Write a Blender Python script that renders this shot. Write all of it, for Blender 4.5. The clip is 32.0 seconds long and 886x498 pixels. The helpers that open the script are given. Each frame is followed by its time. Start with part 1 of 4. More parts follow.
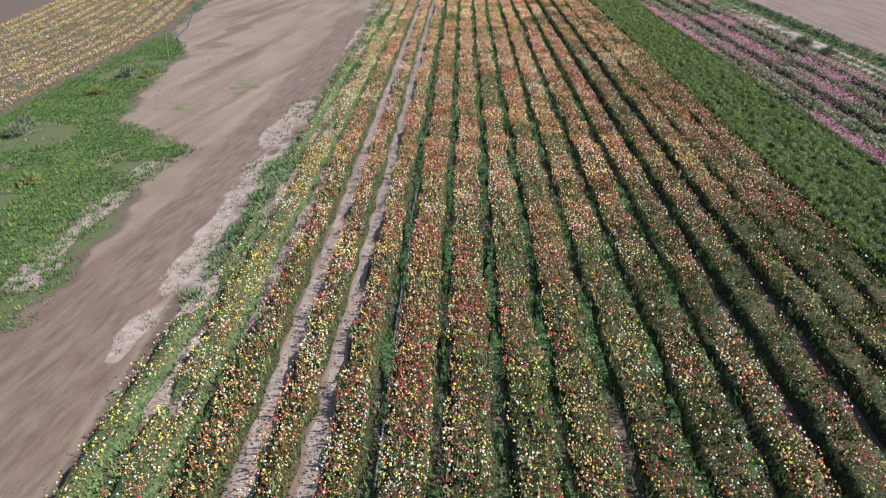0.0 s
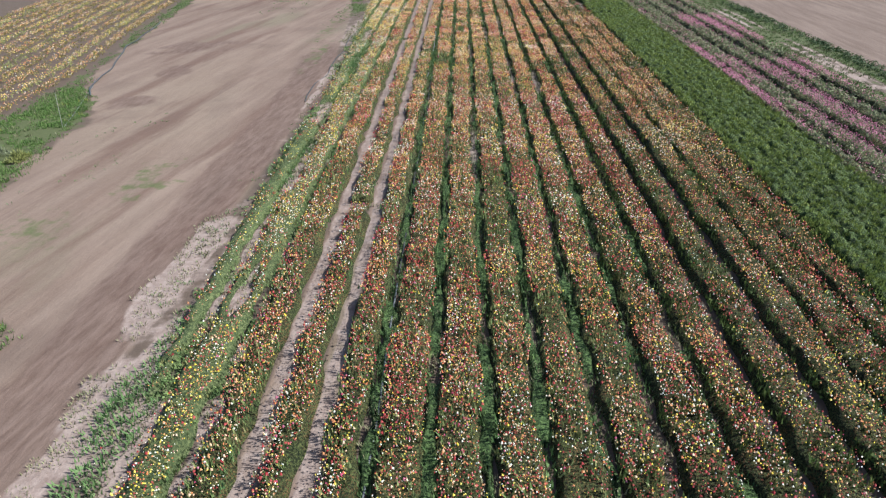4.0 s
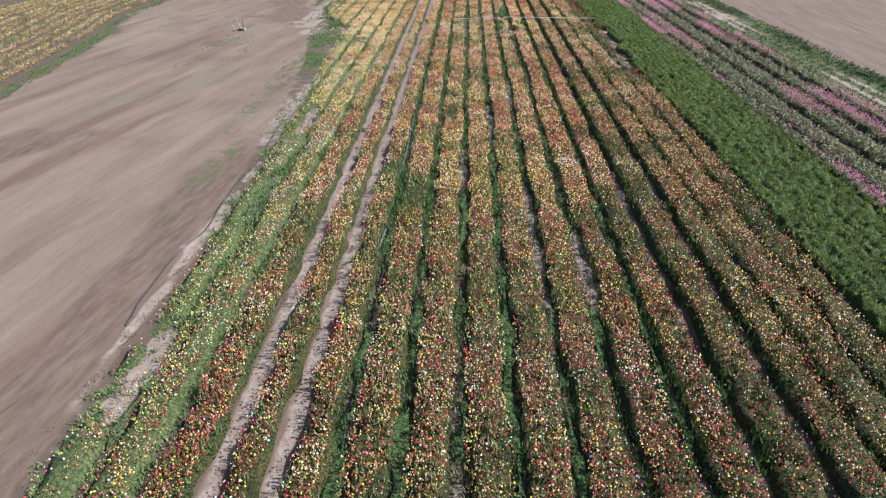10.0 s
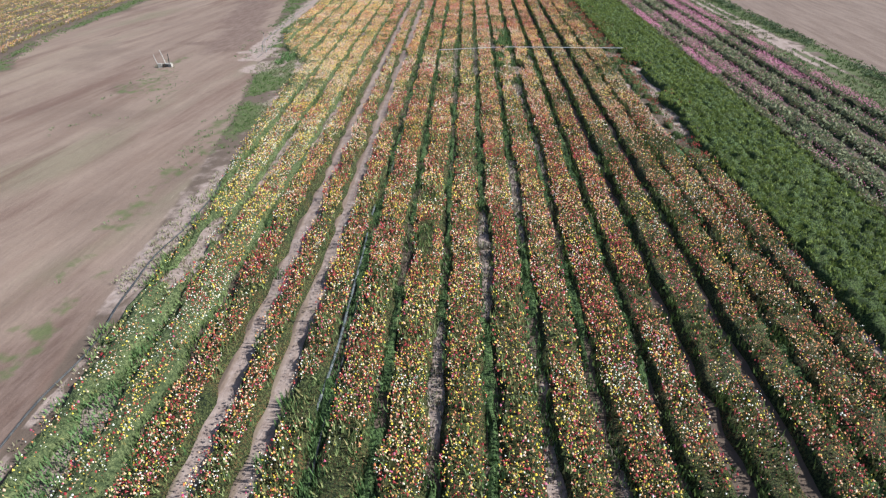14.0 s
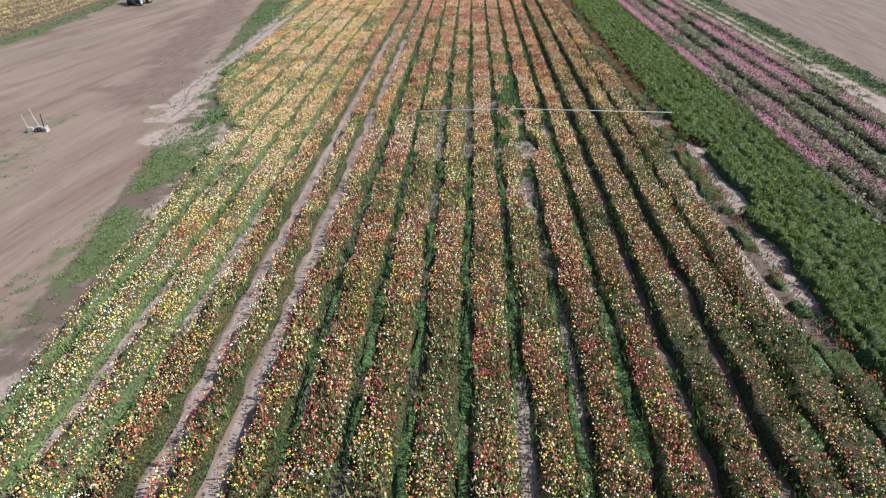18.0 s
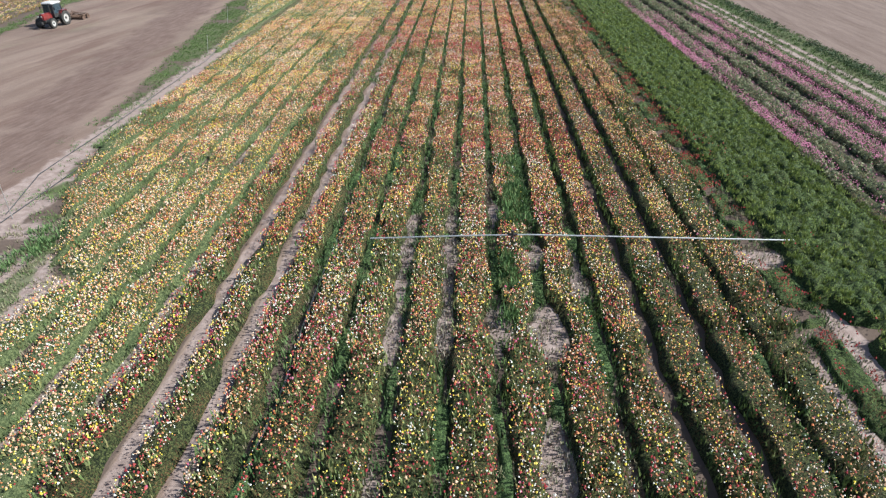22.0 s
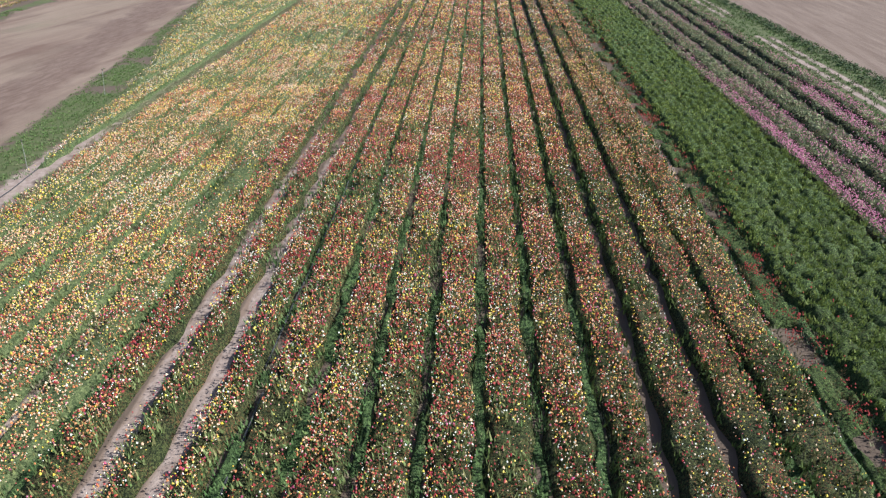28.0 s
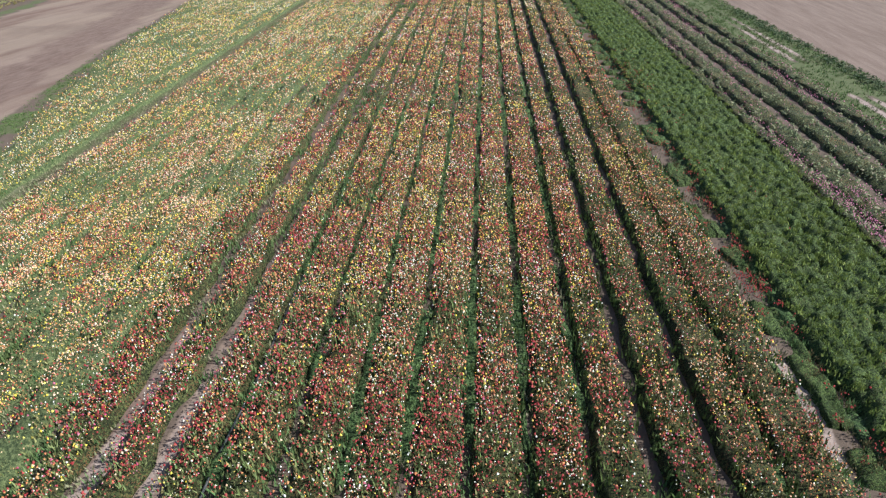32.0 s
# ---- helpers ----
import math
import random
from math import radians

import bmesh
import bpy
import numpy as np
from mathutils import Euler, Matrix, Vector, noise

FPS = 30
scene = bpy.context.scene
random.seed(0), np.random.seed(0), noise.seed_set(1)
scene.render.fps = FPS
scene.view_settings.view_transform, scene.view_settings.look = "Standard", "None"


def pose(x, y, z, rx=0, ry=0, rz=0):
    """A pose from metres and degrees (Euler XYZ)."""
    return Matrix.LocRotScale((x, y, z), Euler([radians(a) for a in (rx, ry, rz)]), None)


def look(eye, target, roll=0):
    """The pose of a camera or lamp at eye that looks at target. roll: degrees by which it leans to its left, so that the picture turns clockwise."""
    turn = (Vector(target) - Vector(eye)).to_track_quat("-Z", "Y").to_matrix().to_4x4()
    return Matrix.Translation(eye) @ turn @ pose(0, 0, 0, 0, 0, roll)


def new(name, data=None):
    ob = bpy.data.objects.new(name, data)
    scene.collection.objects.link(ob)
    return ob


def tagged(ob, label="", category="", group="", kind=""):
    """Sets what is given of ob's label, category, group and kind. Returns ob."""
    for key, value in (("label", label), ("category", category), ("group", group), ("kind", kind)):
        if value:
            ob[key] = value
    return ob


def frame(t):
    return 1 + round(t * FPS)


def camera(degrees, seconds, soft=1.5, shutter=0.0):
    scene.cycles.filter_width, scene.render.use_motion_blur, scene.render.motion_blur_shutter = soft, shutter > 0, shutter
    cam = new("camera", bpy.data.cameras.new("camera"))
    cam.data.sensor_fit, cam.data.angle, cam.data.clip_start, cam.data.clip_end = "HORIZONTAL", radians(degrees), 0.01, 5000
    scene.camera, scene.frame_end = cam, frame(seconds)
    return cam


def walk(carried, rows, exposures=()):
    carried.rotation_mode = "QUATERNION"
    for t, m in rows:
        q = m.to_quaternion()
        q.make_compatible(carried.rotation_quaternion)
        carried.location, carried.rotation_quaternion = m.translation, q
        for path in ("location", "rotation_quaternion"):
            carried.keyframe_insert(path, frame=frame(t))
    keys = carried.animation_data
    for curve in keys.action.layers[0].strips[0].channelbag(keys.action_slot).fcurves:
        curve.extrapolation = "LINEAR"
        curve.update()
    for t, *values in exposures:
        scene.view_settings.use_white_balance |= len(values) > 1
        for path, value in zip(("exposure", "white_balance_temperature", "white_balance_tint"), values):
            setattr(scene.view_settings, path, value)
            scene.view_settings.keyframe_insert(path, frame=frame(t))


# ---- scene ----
cam = camera(70, 32.0, soft=1.3)
# seconds, place, yaw, pitch, roll in degrees
PATH = [
    (0.0, -0.004, -0.007, 15.033, 2.47, -29.71, -1.54),
    (0.5, 0.022, 2.321, 15.145, 2.48, -29.71, -1.54),
    (1.0, 0.073, 4.726, 15.267, 2.49, -29.69, -1.54),
    (1.5, 0.130, 7.171, 15.399, 2.49, -29.68, -1.55),
    (2.0, 0.178, 9.645, 15.532, 2.47, -29.68, -1.55),
    (2.5, 0.209, 12.143, 15.657, 2.43, -29.71, -1.53),
    (3.0, 0.216, 14.660, 15.772, 2.36, -29.75, -1.48),
    (3.5, 0.212, 17.208, 15.863, 2.27, -29.80, -1.42),
    (5.5, 0.360, 28.025, 15.867, 1.92, -30.07, -1.03),
    (6.0, 0.482, 30.698, 15.833, 1.92, -30.08, -0.92),
    (6.5, 0.611, 33.336, 15.817, 1.97, -30.07, -0.83),
    (7.0, 0.723, 35.924, 15.848, 2.06, -30.04, -0.79),
    (7.5, 0.811, 38.472, 15.920, 2.17, -30.03, -0.79),
    (8.0, 0.883, 41.014, 16.017, 2.29, -30.02, -0.82),
    (8.5, 0.946, 43.590, 16.111, 2.40, -30.00, -0.86),
    (9.0, 1.024, 46.210, 16.167, 2.48, -29.94, -0.90),
    (9.5, 1.134, 48.841, 16.160, 2.54, -29.84, -0.94),
    (10.0, 1.271, 51.468, 16.097, 2.59, -29.73, -0.97),
    (10.5, 1.417, 54.102, 16.004, 2.64, -29.66, -1.00),
    (11.0, 1.555, 56.767, 15.925, 2.68, -29.66, -1.04),
    (11.5, 1.665, 59.474, 15.887, 2.68, -29.72, -1.10),
    (12.0, 1.742, 62.182, 15.898, 2.65, -29.81, -1.16),
    (12.5, 1.797, 64.850, 15.930, 2.61, -29.90, -1.20),
    (13.0, 1.864, 67.497, 15.950, 2.59, -29.99, -1.22),
    (13.5, 1.963, 70.157, 15.947, 2.59, -30.06, -1.22),
    (14.0, 2.093, 72.831, 15.943, 2.61, -30.12, -1.23),
    (14.5, 2.223, 75.491, 15.947, 2.62, -30.16, -1.22),
    (16.5, 2.452, 85.881, 15.972, 2.58, -30.10, -0.88),
    (17.0, 2.581, 88.546, 15.963, 2.58, -30.12, -0.74),
    (17.5, 2.735, 91.182, 15.922, 2.59, -30.14, -0.59),
    (18.0, 2.885, 93.804, 15.829, 2.62, -30.14, -0.46),
    (18.5, 3.011, 96.451, 15.707, 2.64, -30.13, -0.39),
    (19.0, 3.111, 99.130, 15.587, 2.66, -30.13, -0.36),
    (19.5, 3.199, 101.817, 15.474, 2.65, -30.13, -0.37),
    (20.0, 3.294, 104.486, 15.357, 2.65, -30.13, -0.38),
    (20.5, 3.393, 107.141, 15.231, 2.65, -30.15, -0.41),
    (21.0, 3.480, 109.786, 15.116, 2.65, -30.17, -0.45),
    (21.5, 3.549, 112.403, 15.049, 2.63, -30.18, -0.47),
    (22.0, 3.606, 114.998, 15.044, 2.61, -30.16, -0.49),
    (22.5, 3.667, 117.605, 15.074, 2.60, -30.13, -0.50),
    (23.0, 3.738, 120.236, 15.087, 2.63, -30.09, -0.54),
    (23.5, 3.819, 122.880, 15.061, 2.68, -30.09, -0.61),
    (24.0, 3.921, 125.541, 15.023, 2.77, -30.13, -0.70),
    (24.5, 4.053, 128.232, 15.005, 2.89, -30.22, -0.79),
    (25.0, 4.212, 130.949, 15.012, 3.02, -30.33, -0.86),
    (25.5, 4.345, 133.598, 15.042, 3.12, -30.42, -0.88),
    (27.5, 4.371, 142.632, 15.395, 3.18, -30.48, -0.32),
    (28.0, 4.421, 145.193, 15.473, 3.20, -30.42, -0.26),
    (28.5, 4.494, 147.837, 15.529, 3.25, -30.34, -0.25),
    (29.0, 4.579, 150.517, 15.540, 3.32, -30.29, -0.27),
    (29.5, 4.663, 153.201, 15.513, 3.42, -30.27, -0.29),
    (30.0, 4.740, 155.869, 15.475, 3.51, -30.30, -0.31),
    (30.5, 4.802, 158.519, 15.466, 3.59, -30.34, -0.32),
    (31.0, 4.848, 161.169, 15.508, 3.63, -30.36, -0.33),
    (31.5, 4.881, 163.816, 15.582, 3.63, -30.34, -0.36),
    (32.0, 4.906, 166.435, 15.649, 3.59, -30.26, -0.42),
]
walk(cam, [(t, pose(x, y, z, 90 + pitch, 0, yaw) @ pose(0, 0, 0, 0, 0, roll)) for t, x, y, z, yaw, pitch, roll in PATH],
     exposures=[(0, 1.18, 5760, 3.5), (32, 1.18, 5760, 3.5)])

# ---- light: clear hazy day, sun high over the right-hand side ----
SUN_EL, SUN_AZ = 41.0, 90.0     # degrees; azimuth clockwise from +y
world = bpy.data.worlds.new("sky")
scene.world = world
world.use_nodes = True
wn = world.node_tree
sky = wn.nodes.new("ShaderNodeTexSky")
sky.sky_type = "NISHITA"
sky.sun_disc = False
sky.sun_elevation, sky.sun_rotation = radians(SUN_EL), radians(SUN_AZ)
sky.dust_density, sky.air_density = 2.0, 1.0
wn.links.new(sky.outputs[0], wn.nodes["Background"].inputs[0])
wn.nodes["Background"].inputs[1].default_value = 0.084
sun = new("sun", bpy.data.lights.new("sun", "SUN"))
sun.data.energy, sun.data.angle, sun.data.color = 4.7, radians(0.6), (1.0, 0.95, 0.87)
sd = Vector((math.sin(radians(SUN_AZ)) * math.cos(radians(SUN_EL)), math.cos(radians(SUN_AZ)) * math.cos(radians(SUN_EL)), math.sin(radians(SUN_EL))))
sun.matrix_world = look(sd * 300, (0, 0, 0))

# ---- helpers of this scene ----
rng = np.random.default_rng(7)
UNIT = 1.3    # metres to one unit of the plan: wheel tracks and beds 1.48 units, 1.92 m, apart


def vnoise(x, y, size, seed):
    """Smooth value noise in 0..1 over the plan, with cells of that size in metres."""
    x, y = np.asarray(x, float) / size + 500.3, np.asarray(y, float) / size + 500.7
    ix, iy = np.floor(x).astype(np.int64), np.floor(y).astype(np.int64)
    fx, fy = x - ix, y - iy
    fx, fy = fx * fx * (3 - 2 * fx), fy * fy * (3 - 2 * fy)

    def h(a, b):
        n = (a * 374761393 + b * 668265263 + seed * 974711) & 0x7FFFFFFF
        n = ((n ^ (n >> 13)) * 1274126177) & 0x7FFFFFFF
        return ((n ^ (n >> 16)) & 0xFFFF) / 65535.0

    a, b, c, d = h(ix, iy), h(ix + 1, iy), h(ix, iy + 1), h(ix + 1, iy + 1)
    return (a * (1 - fx) + b * fx) * (1 - fy) + (c * (1 - fx) + d * fx) * fy


def smooth(a, b, v):
    k = np.clip((np.asarray(v, float) - a) / (b - a), 0, 1)
    return k * k * (3 - 2 * k)


def tri_mesh(name, verts, faces, shade=True):
    """A mesh from arrays of vertices and of triangles or quads."""
    me = bpy.data.meshes.new(name)
    verts, faces = np.asarray(verts, np.float32).reshape(-1, 3), np.asarray(faces, np.int32)
    k = faces.shape[1]
    me.vertices.add(len(verts))
    me.vertices.foreach_set("co", (verts * UNIT).ravel())
    me.loops.add(faces.size)
    me.loops.foreach_set("vertex_index", faces.ravel())
    me.polygons.add(len(faces))
    me.polygons.foreach_set("loop_start", np.arange(0, faces.size, k, dtype=np.int32))
    me.polygons.foreach_set("loop_total", np.full(len(faces), k, np.int32))
    me.polygons.foreach_set("use_smooth", np.full(len(faces), shade))
    me.update(calc_edges=True)
    return me


def strew(template, faces, places, scale, turn, tall=None):
    """Copies of a small template at the places, each turned about z and scaled, as vertices and faces."""
    c, s = np.cos(turn)[:, None], np.sin(turn)[:, None]
    tx, ty, tz = template[None, :, 0], template[None, :, 1], template[None, :, 2]
    sc = np.asarray(scale)[:, None]
    th = sc if tall is None else np.asarray(tall)[:, None]
    v = np.stack([(tx * c - ty * s) * sc, (tx * s + ty * c) * sc, tz * th + 0 * sc], -1) + places[:, None, :]
    f = faces[None] + (np.arange(len(places)) * len(template))[:, None, None]
    return v.reshape(-1, 3), f.reshape(-1, faces.shape[1])


def put(name, me, material, parent=None, label="", kind=""):
    ob = new(name, me)
    me.materials.append(material)
    if parent is not None:
        ob.parent = parent
    return tagged(ob, label=label, kind=kind)


def part(name, bm, material, parent, label=""):
    me = bpy.data.meshes.new(name)
    bm.to_mesh(me)
    bm.free()
    return put(name, me, material, parent, label)


def thing(name, x, y, z, label, category, group="", kind="", rz=0):
    e = new(name)
    e.empty_display_size = 0.3
    e.matrix_basis = pose(x * UNIT, y * UNIT, z * UNIT, 0, 0, rz)
    return tagged(e, label, category, group, kind)


# ---- materials ----
def nodes_of(name):
    m = bpy.data.materials.new(name)
    m.use_nodes = True
    t = m.node_tree
    return m, t, t.nodes["Principled BSDF"]


def add(t, kind, **inputs):
    n = t.nodes.new(kind)
    for k, v in inputs.items():
        n.inputs[k.replace("_", " ")].default_value = v
    return n


def mixer(t, a, b, fac):
    n = t.nodes.new("ShaderNodeMix")
    n.data_type = "RGBA"
    for i, v in ((0, fac), (6, a), (7, b)):
        if isinstance(v, (int, float)):
            n.inputs[i].default_value = v
        elif isinstance(v, tuple):
            n.inputs[i].default_value = (*v, 1)
        else:
            t.links.new(v, n.inputs[i])
    return n.outputs[2]


def span(t, v, lo, hi):
    n = add(t, "ShaderNodeMapRange")
    n.interpolation_type = "SMOOTHSTEP"
    t.links.new(v, n.inputs[0])
    n.inputs[1].default_value, n.inputs[2].default_value = lo, hi
    return n.outputs[0]


def calc(t, op, a, b):
    n = t.nodes.new("ShaderNodeMath")
    n.operation = op
    for i, v in enumerate((a, b)):
        if isinstance(v, (int, float)):
            n.inputs[i].default_value = v
        else:
            t.links.new(v, n.inputs[i])
    return n.outputs[0]


def cloud(t, scale, detail=4, turn=0.0, stretch=(1, 1, 1), rough=0.55):
    geo = t.nodes.new("ShaderNodeNewGeometry")
    mp = add(t, "ShaderNodeMapping")
    mp.inputs["Rotation"].default_value = (0, 0, radians(turn))
    t.links.new(geo.outputs["Position"], mp.inputs[0])
    sc = add(t, "ShaderNodeMapping")
    sc.inputs["Scale"].default_value = stretch
    t.links.new(mp.outputs[0], sc.inputs[0])
    n = add(t, "ShaderNodeTexNoise", Scale=scale / UNIT, Detail=detail, Roughness=rough)
    t.links.new(sc.outputs[0], n.inputs[0])
    return n.outputs[0]


def plant_mat(name, a, b, dark, light=0.5, rough=0.65, glow=0.16):
    """Leaves or petals: each island its own shade between a and b, some towards dark, with a slow drift over the field."""
    m, t, p = nodes_of(name)
    geo = t.nodes.new("ShaderNodeNewGeometry")
    rnd = geo.outputs["Random Per Island"]
    col = mixer(t, a, b, rnd)
    wild = span(t, calc(t, "FRACT", calc(t, "MULTIPLY", rnd, 7.13), 0.0), 0.45, 1.0)
    col = mixer(t, col, dark, calc(t, "MULTIPLY", wild, light))
    col = mixer(t, col, tuple(0.6 * v for v in a), calc(t, "MULTIPLY", span(t, cloud(t, 0.35, 3), 0.42, 0.75), 0.55))
    t.links.new(col, p.inputs["Base Color"])
    p.inputs["Roughness"].default_value = rough
    p.inputs["Specular IOR Level"].default_value = 0.12
    if glow:
        tr = t.nodes.new("ShaderNodeBsdfTranslucent")
        t.links.new(col, tr.inputs[0])
        mx = t.nodes.new("ShaderNodeMixShader")
        mx.inputs[0].default_value = glow
        t.links.new(p.outputs[0], mx.inputs[1])
        t.links.new(tr.outputs[0], mx.inputs[2])
        t.links.new(mx.outputs[0], t.nodes["Material Output"].inputs[0])
    return m


def canopy_mat(name, dark, mid, light, leaf=9.0, rust=None):
    """A closed cover of small leaves: shade in the gaps painted near-black, mid leaves and light tips at leaf size,
    with relief.
    """
    m, t, p = nodes_of(name)
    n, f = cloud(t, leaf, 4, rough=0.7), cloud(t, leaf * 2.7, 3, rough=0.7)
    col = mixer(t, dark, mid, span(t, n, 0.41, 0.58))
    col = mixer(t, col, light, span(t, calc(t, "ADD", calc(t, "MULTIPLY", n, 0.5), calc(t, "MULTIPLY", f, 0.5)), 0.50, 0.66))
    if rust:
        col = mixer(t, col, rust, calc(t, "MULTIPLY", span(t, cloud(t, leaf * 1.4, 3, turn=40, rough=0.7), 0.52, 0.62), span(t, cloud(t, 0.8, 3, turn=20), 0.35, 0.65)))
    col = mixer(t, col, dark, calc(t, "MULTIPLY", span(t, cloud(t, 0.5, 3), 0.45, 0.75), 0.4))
    t.links.new(col, p.inputs["Base Color"])
    p.inputs["Roughness"].default_value = 0.8
    p.inputs["Specular IOR Level"].default_value = 0.15
    b_ = add(t, "ShaderNodeBump", Strength=1.0, Distance=0.09)
    t.links.new(calc(t, "ADD", n, calc(t, "MULTIPLY", f, 0.4)), b_.inputs["Height"])
    t.links.new(b_.outputs[0], p.inputs["Normal"])
    return m


def plain_mat(name, a, b, scale=20, rough=0.6, metal=0.0, bump=0.0, coat=0.0):
    m, t, p = nodes_of(name)
    n = cloud(t, scale, 5)
    col = mixer(t, a, b, span(t, n, 0.35, 0.7))
    t.links.new(col, p.inputs["Base Color"])
    p.inputs["Roughness"].default_value = rough
    p.inputs["Metallic"].default_value = metal
    p.inputs["Coat Weight"].default_value = coat
    if bump:
        b_ = add(t, "ShaderNodeBump", Strength=bump, Distance=0.02)
        t.links.new(n, b_.inputs["Height"])
        t.links.new(b_.outputs[0], p.inputs["Normal"])
    return m


def ground_mat():
    m, t, p = nodes_of("field_soil")

    def mask(name, rag, scale):
        at = t.nodes.new("ShaderNodeAttribute")
        at.attribute_name = name
        n = calc(t, "MULTIPLY", calc(t, "SUBTRACT", cloud(t, scale, 6), 0.5), rag)
        return span(t, calc(t, "ADD", at.outputs["Fac"], n), 0.38, 0.62)

    big, fine, grit = cloud(t, 0.12, 4), cloud(t, 1.6, 6), cloud(t, 14.0, 5, rough=0.7)
    streak = cloud(t, 0.45, 6, turn=9.0, stretch=(1.5, 0.14, 1), rough=0.65)
    comb = cloud(t, 2.6, 5, turn=9.0, stretch=(1.3, 0.25, 1), rough=0.65)
    # soil between the beds, its colour darkened to stand in for furrow shade
    shaded_loam = mixer(t, (0.062, 0.043, 0.033), (0.101, 0.073, 0.057), fine)
    tilled = mixer(t, (0.120, 0.080, 0.062), (0.174, 0.125, 0.100), span(t, streak, 0.25, 0.75))
    tilled = mixer(t, tilled, (0.180, 0.134, 0.102), calc(t, "MULTIPLY", span(t, cloud(t, 0.07, 5, turn=9.0, stretch=(1.2, 0.5, 1)), 0.48, 0.66), 0.55))
    tilled = mixer(t, tilled, (0.120, 0.108, 0.068), calc(t, "MULTIPLY", span(t, cloud(t, 0.16, 6, turn=14.0, stretch=(1.3, 0.35, 1)), 0.54, 0.70), 0.45))
    tilled = mixer(t, tilled, (0.098, 0.067, 0.053), calc(t, "MULTIPLY", span(t, big, 0.52, 0.72), 0.6))
    tilled = mixer(t, tilled, (0.092, 0.054, 0.042), calc(t, "MULTIPLY", span(t, cloud(t, 0.22, 6, turn=11.0, stretch=(1.7, 0.16, 1), rough=0.65), 0.50, 0.66), 0.75))
    tilled = mixer(t, tilled, (0.189, 0.143, 0.120), calc(t, "MULTIPLY", span(t, comb, 0.5, 0.75), 0.12))
    sandy = mixer(t, (0.150, 0.106, 0.090), (0.262, 0.202, 0.177), span(t, cloud(t, 3.0, 6, rough=0.7), 0.25, 0.75))
    grey = mixer(t, (0.098, 0.066, 0.052), (0.150, 0.107, 0.087), span(t, cloud(t, 0.9, 7, turn=3.0, stretch=(1.6, 0.12, 1), rough=0.7), 0.3, 0.7))
    weedy = mixer(t, (0.032, 0.046, 0.014), (0.088, 0.108, 0.038), cloud(t, 5.0, 5, rough=0.7))
    col = mixer(t, shaded_loam, tilled, mask("tilled", 0.5, 0.7))
    col = mixer(t, col, mixer(t, (0.075, 0.046, 0.036), (0.133, 0.090, 0.074), span(t, comb, 0.3, 0.7)), calc(t, "MULTIPLY", mask("turned", 0.8, 0.3), 0.8))
    col = mixer(t, col, grey, mask("grey", 0.3, 0.5))
    col = mixer(t, col, sandy, mask("sand", 0.9, 1.1))
    col = mixer(t, col, weedy, calc(t, "MULTIPLY", mask("weed", 1.0, 1.3), 0.75))
    col = mixer(t, col, (0.046, 0.033, 0.025), calc(t, "MULTIPLY", span(t, grit, 0.55, 0.75), 0.22))
    t.links.new(col, p.inputs["Base Color"])
    p.inputs["Roughness"].default_value = 0.95
    p.inputs["Specular IOR Level"].default_value = 0.15
    hgt = calc(t, "ADD", calc(t, "MULTIPLY", fine, 0.6), calc(t, "ADD", calc(t, "MULTIPLY", comb, 0.7), calc(t, "MULTIPLY", grit, 0.25)))
    b_ = add(t, "ShaderNodeBump", Strength=1.0, Distance=0.06)
    t.links.new(hgt, b_.inputs["Height"])
    t.links.new(b_.outputs[0], p.inputs["Normal"])
    return m


SOIL = ground_mat()
# the first colour of each canopy paints the shade down between stems
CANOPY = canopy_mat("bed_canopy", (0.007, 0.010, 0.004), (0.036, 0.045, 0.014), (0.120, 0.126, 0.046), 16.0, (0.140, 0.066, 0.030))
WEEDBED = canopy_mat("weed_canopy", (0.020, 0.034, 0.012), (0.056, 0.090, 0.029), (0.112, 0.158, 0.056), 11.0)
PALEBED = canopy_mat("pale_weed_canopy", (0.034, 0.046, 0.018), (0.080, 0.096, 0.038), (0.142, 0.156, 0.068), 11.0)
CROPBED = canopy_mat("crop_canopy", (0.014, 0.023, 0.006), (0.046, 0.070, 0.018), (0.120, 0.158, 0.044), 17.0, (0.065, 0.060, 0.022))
BLADE = plant_mat("stem_olive", (0.116, 0.168, 0.056), (0.218, 0.234, 0.102), (0.205, 0.124, 0.064), 0.55)
BLADE_PALE = plant_mat("stem_pale", (0.150, 0.172, 0.060), (0.245, 0.235, 0.098), (0.215, 0.135, 0.058), 0.5)
BLADE_MID = plant_mat("stem_mid", (0.070, 0.098, 0.032), (0.134, 0.136, 0.056), (0.128, 0.074, 0.036), 0.55)
BLADE_GREEN = plant_mat("stem_green", (0.050, 0.080, 0.022), (0.104, 0.130, 0.042), (0.042, 0.060, 0.018), 0.5)
VERGE = plant_mat("verge_grass", (0.066, 0.112, 0.032), (0.120, 0.160, 0.054), (0.040, 0.066, 0.022), 0.4)
WEED_PALE = plant_mat("weed_pale", (0.115, 0.165, 0.055), (0.175, 0.215, 0.085), (0.070, 0.105, 0.035), 0.4)
WEED = plant_mat("weed_green", (0.072, 0.128, 0.044), (0.134, 0.188, 0.074), (0.040, 0.080, 0.024), 0.4)
CROP = plant_mat("crop_green", (0.124, 0.160, 0.036), (0.222, 0.250, 0.070), (0.050, 0.078, 0.018), 0.45)
BROWN = plant_mat("faded_leaf", (0.105, 0.085, 0.038), (0.170, 0.125, 0.060), (0.110, 0.045, 0.028), 0.6)
MAUVE_LEAF = plant_mat("hedge_leaf", (0.135, 0.160, 0.074), (0.232, 0.236, 0.132), (0.205, 0.130, 0.112), 0.5)
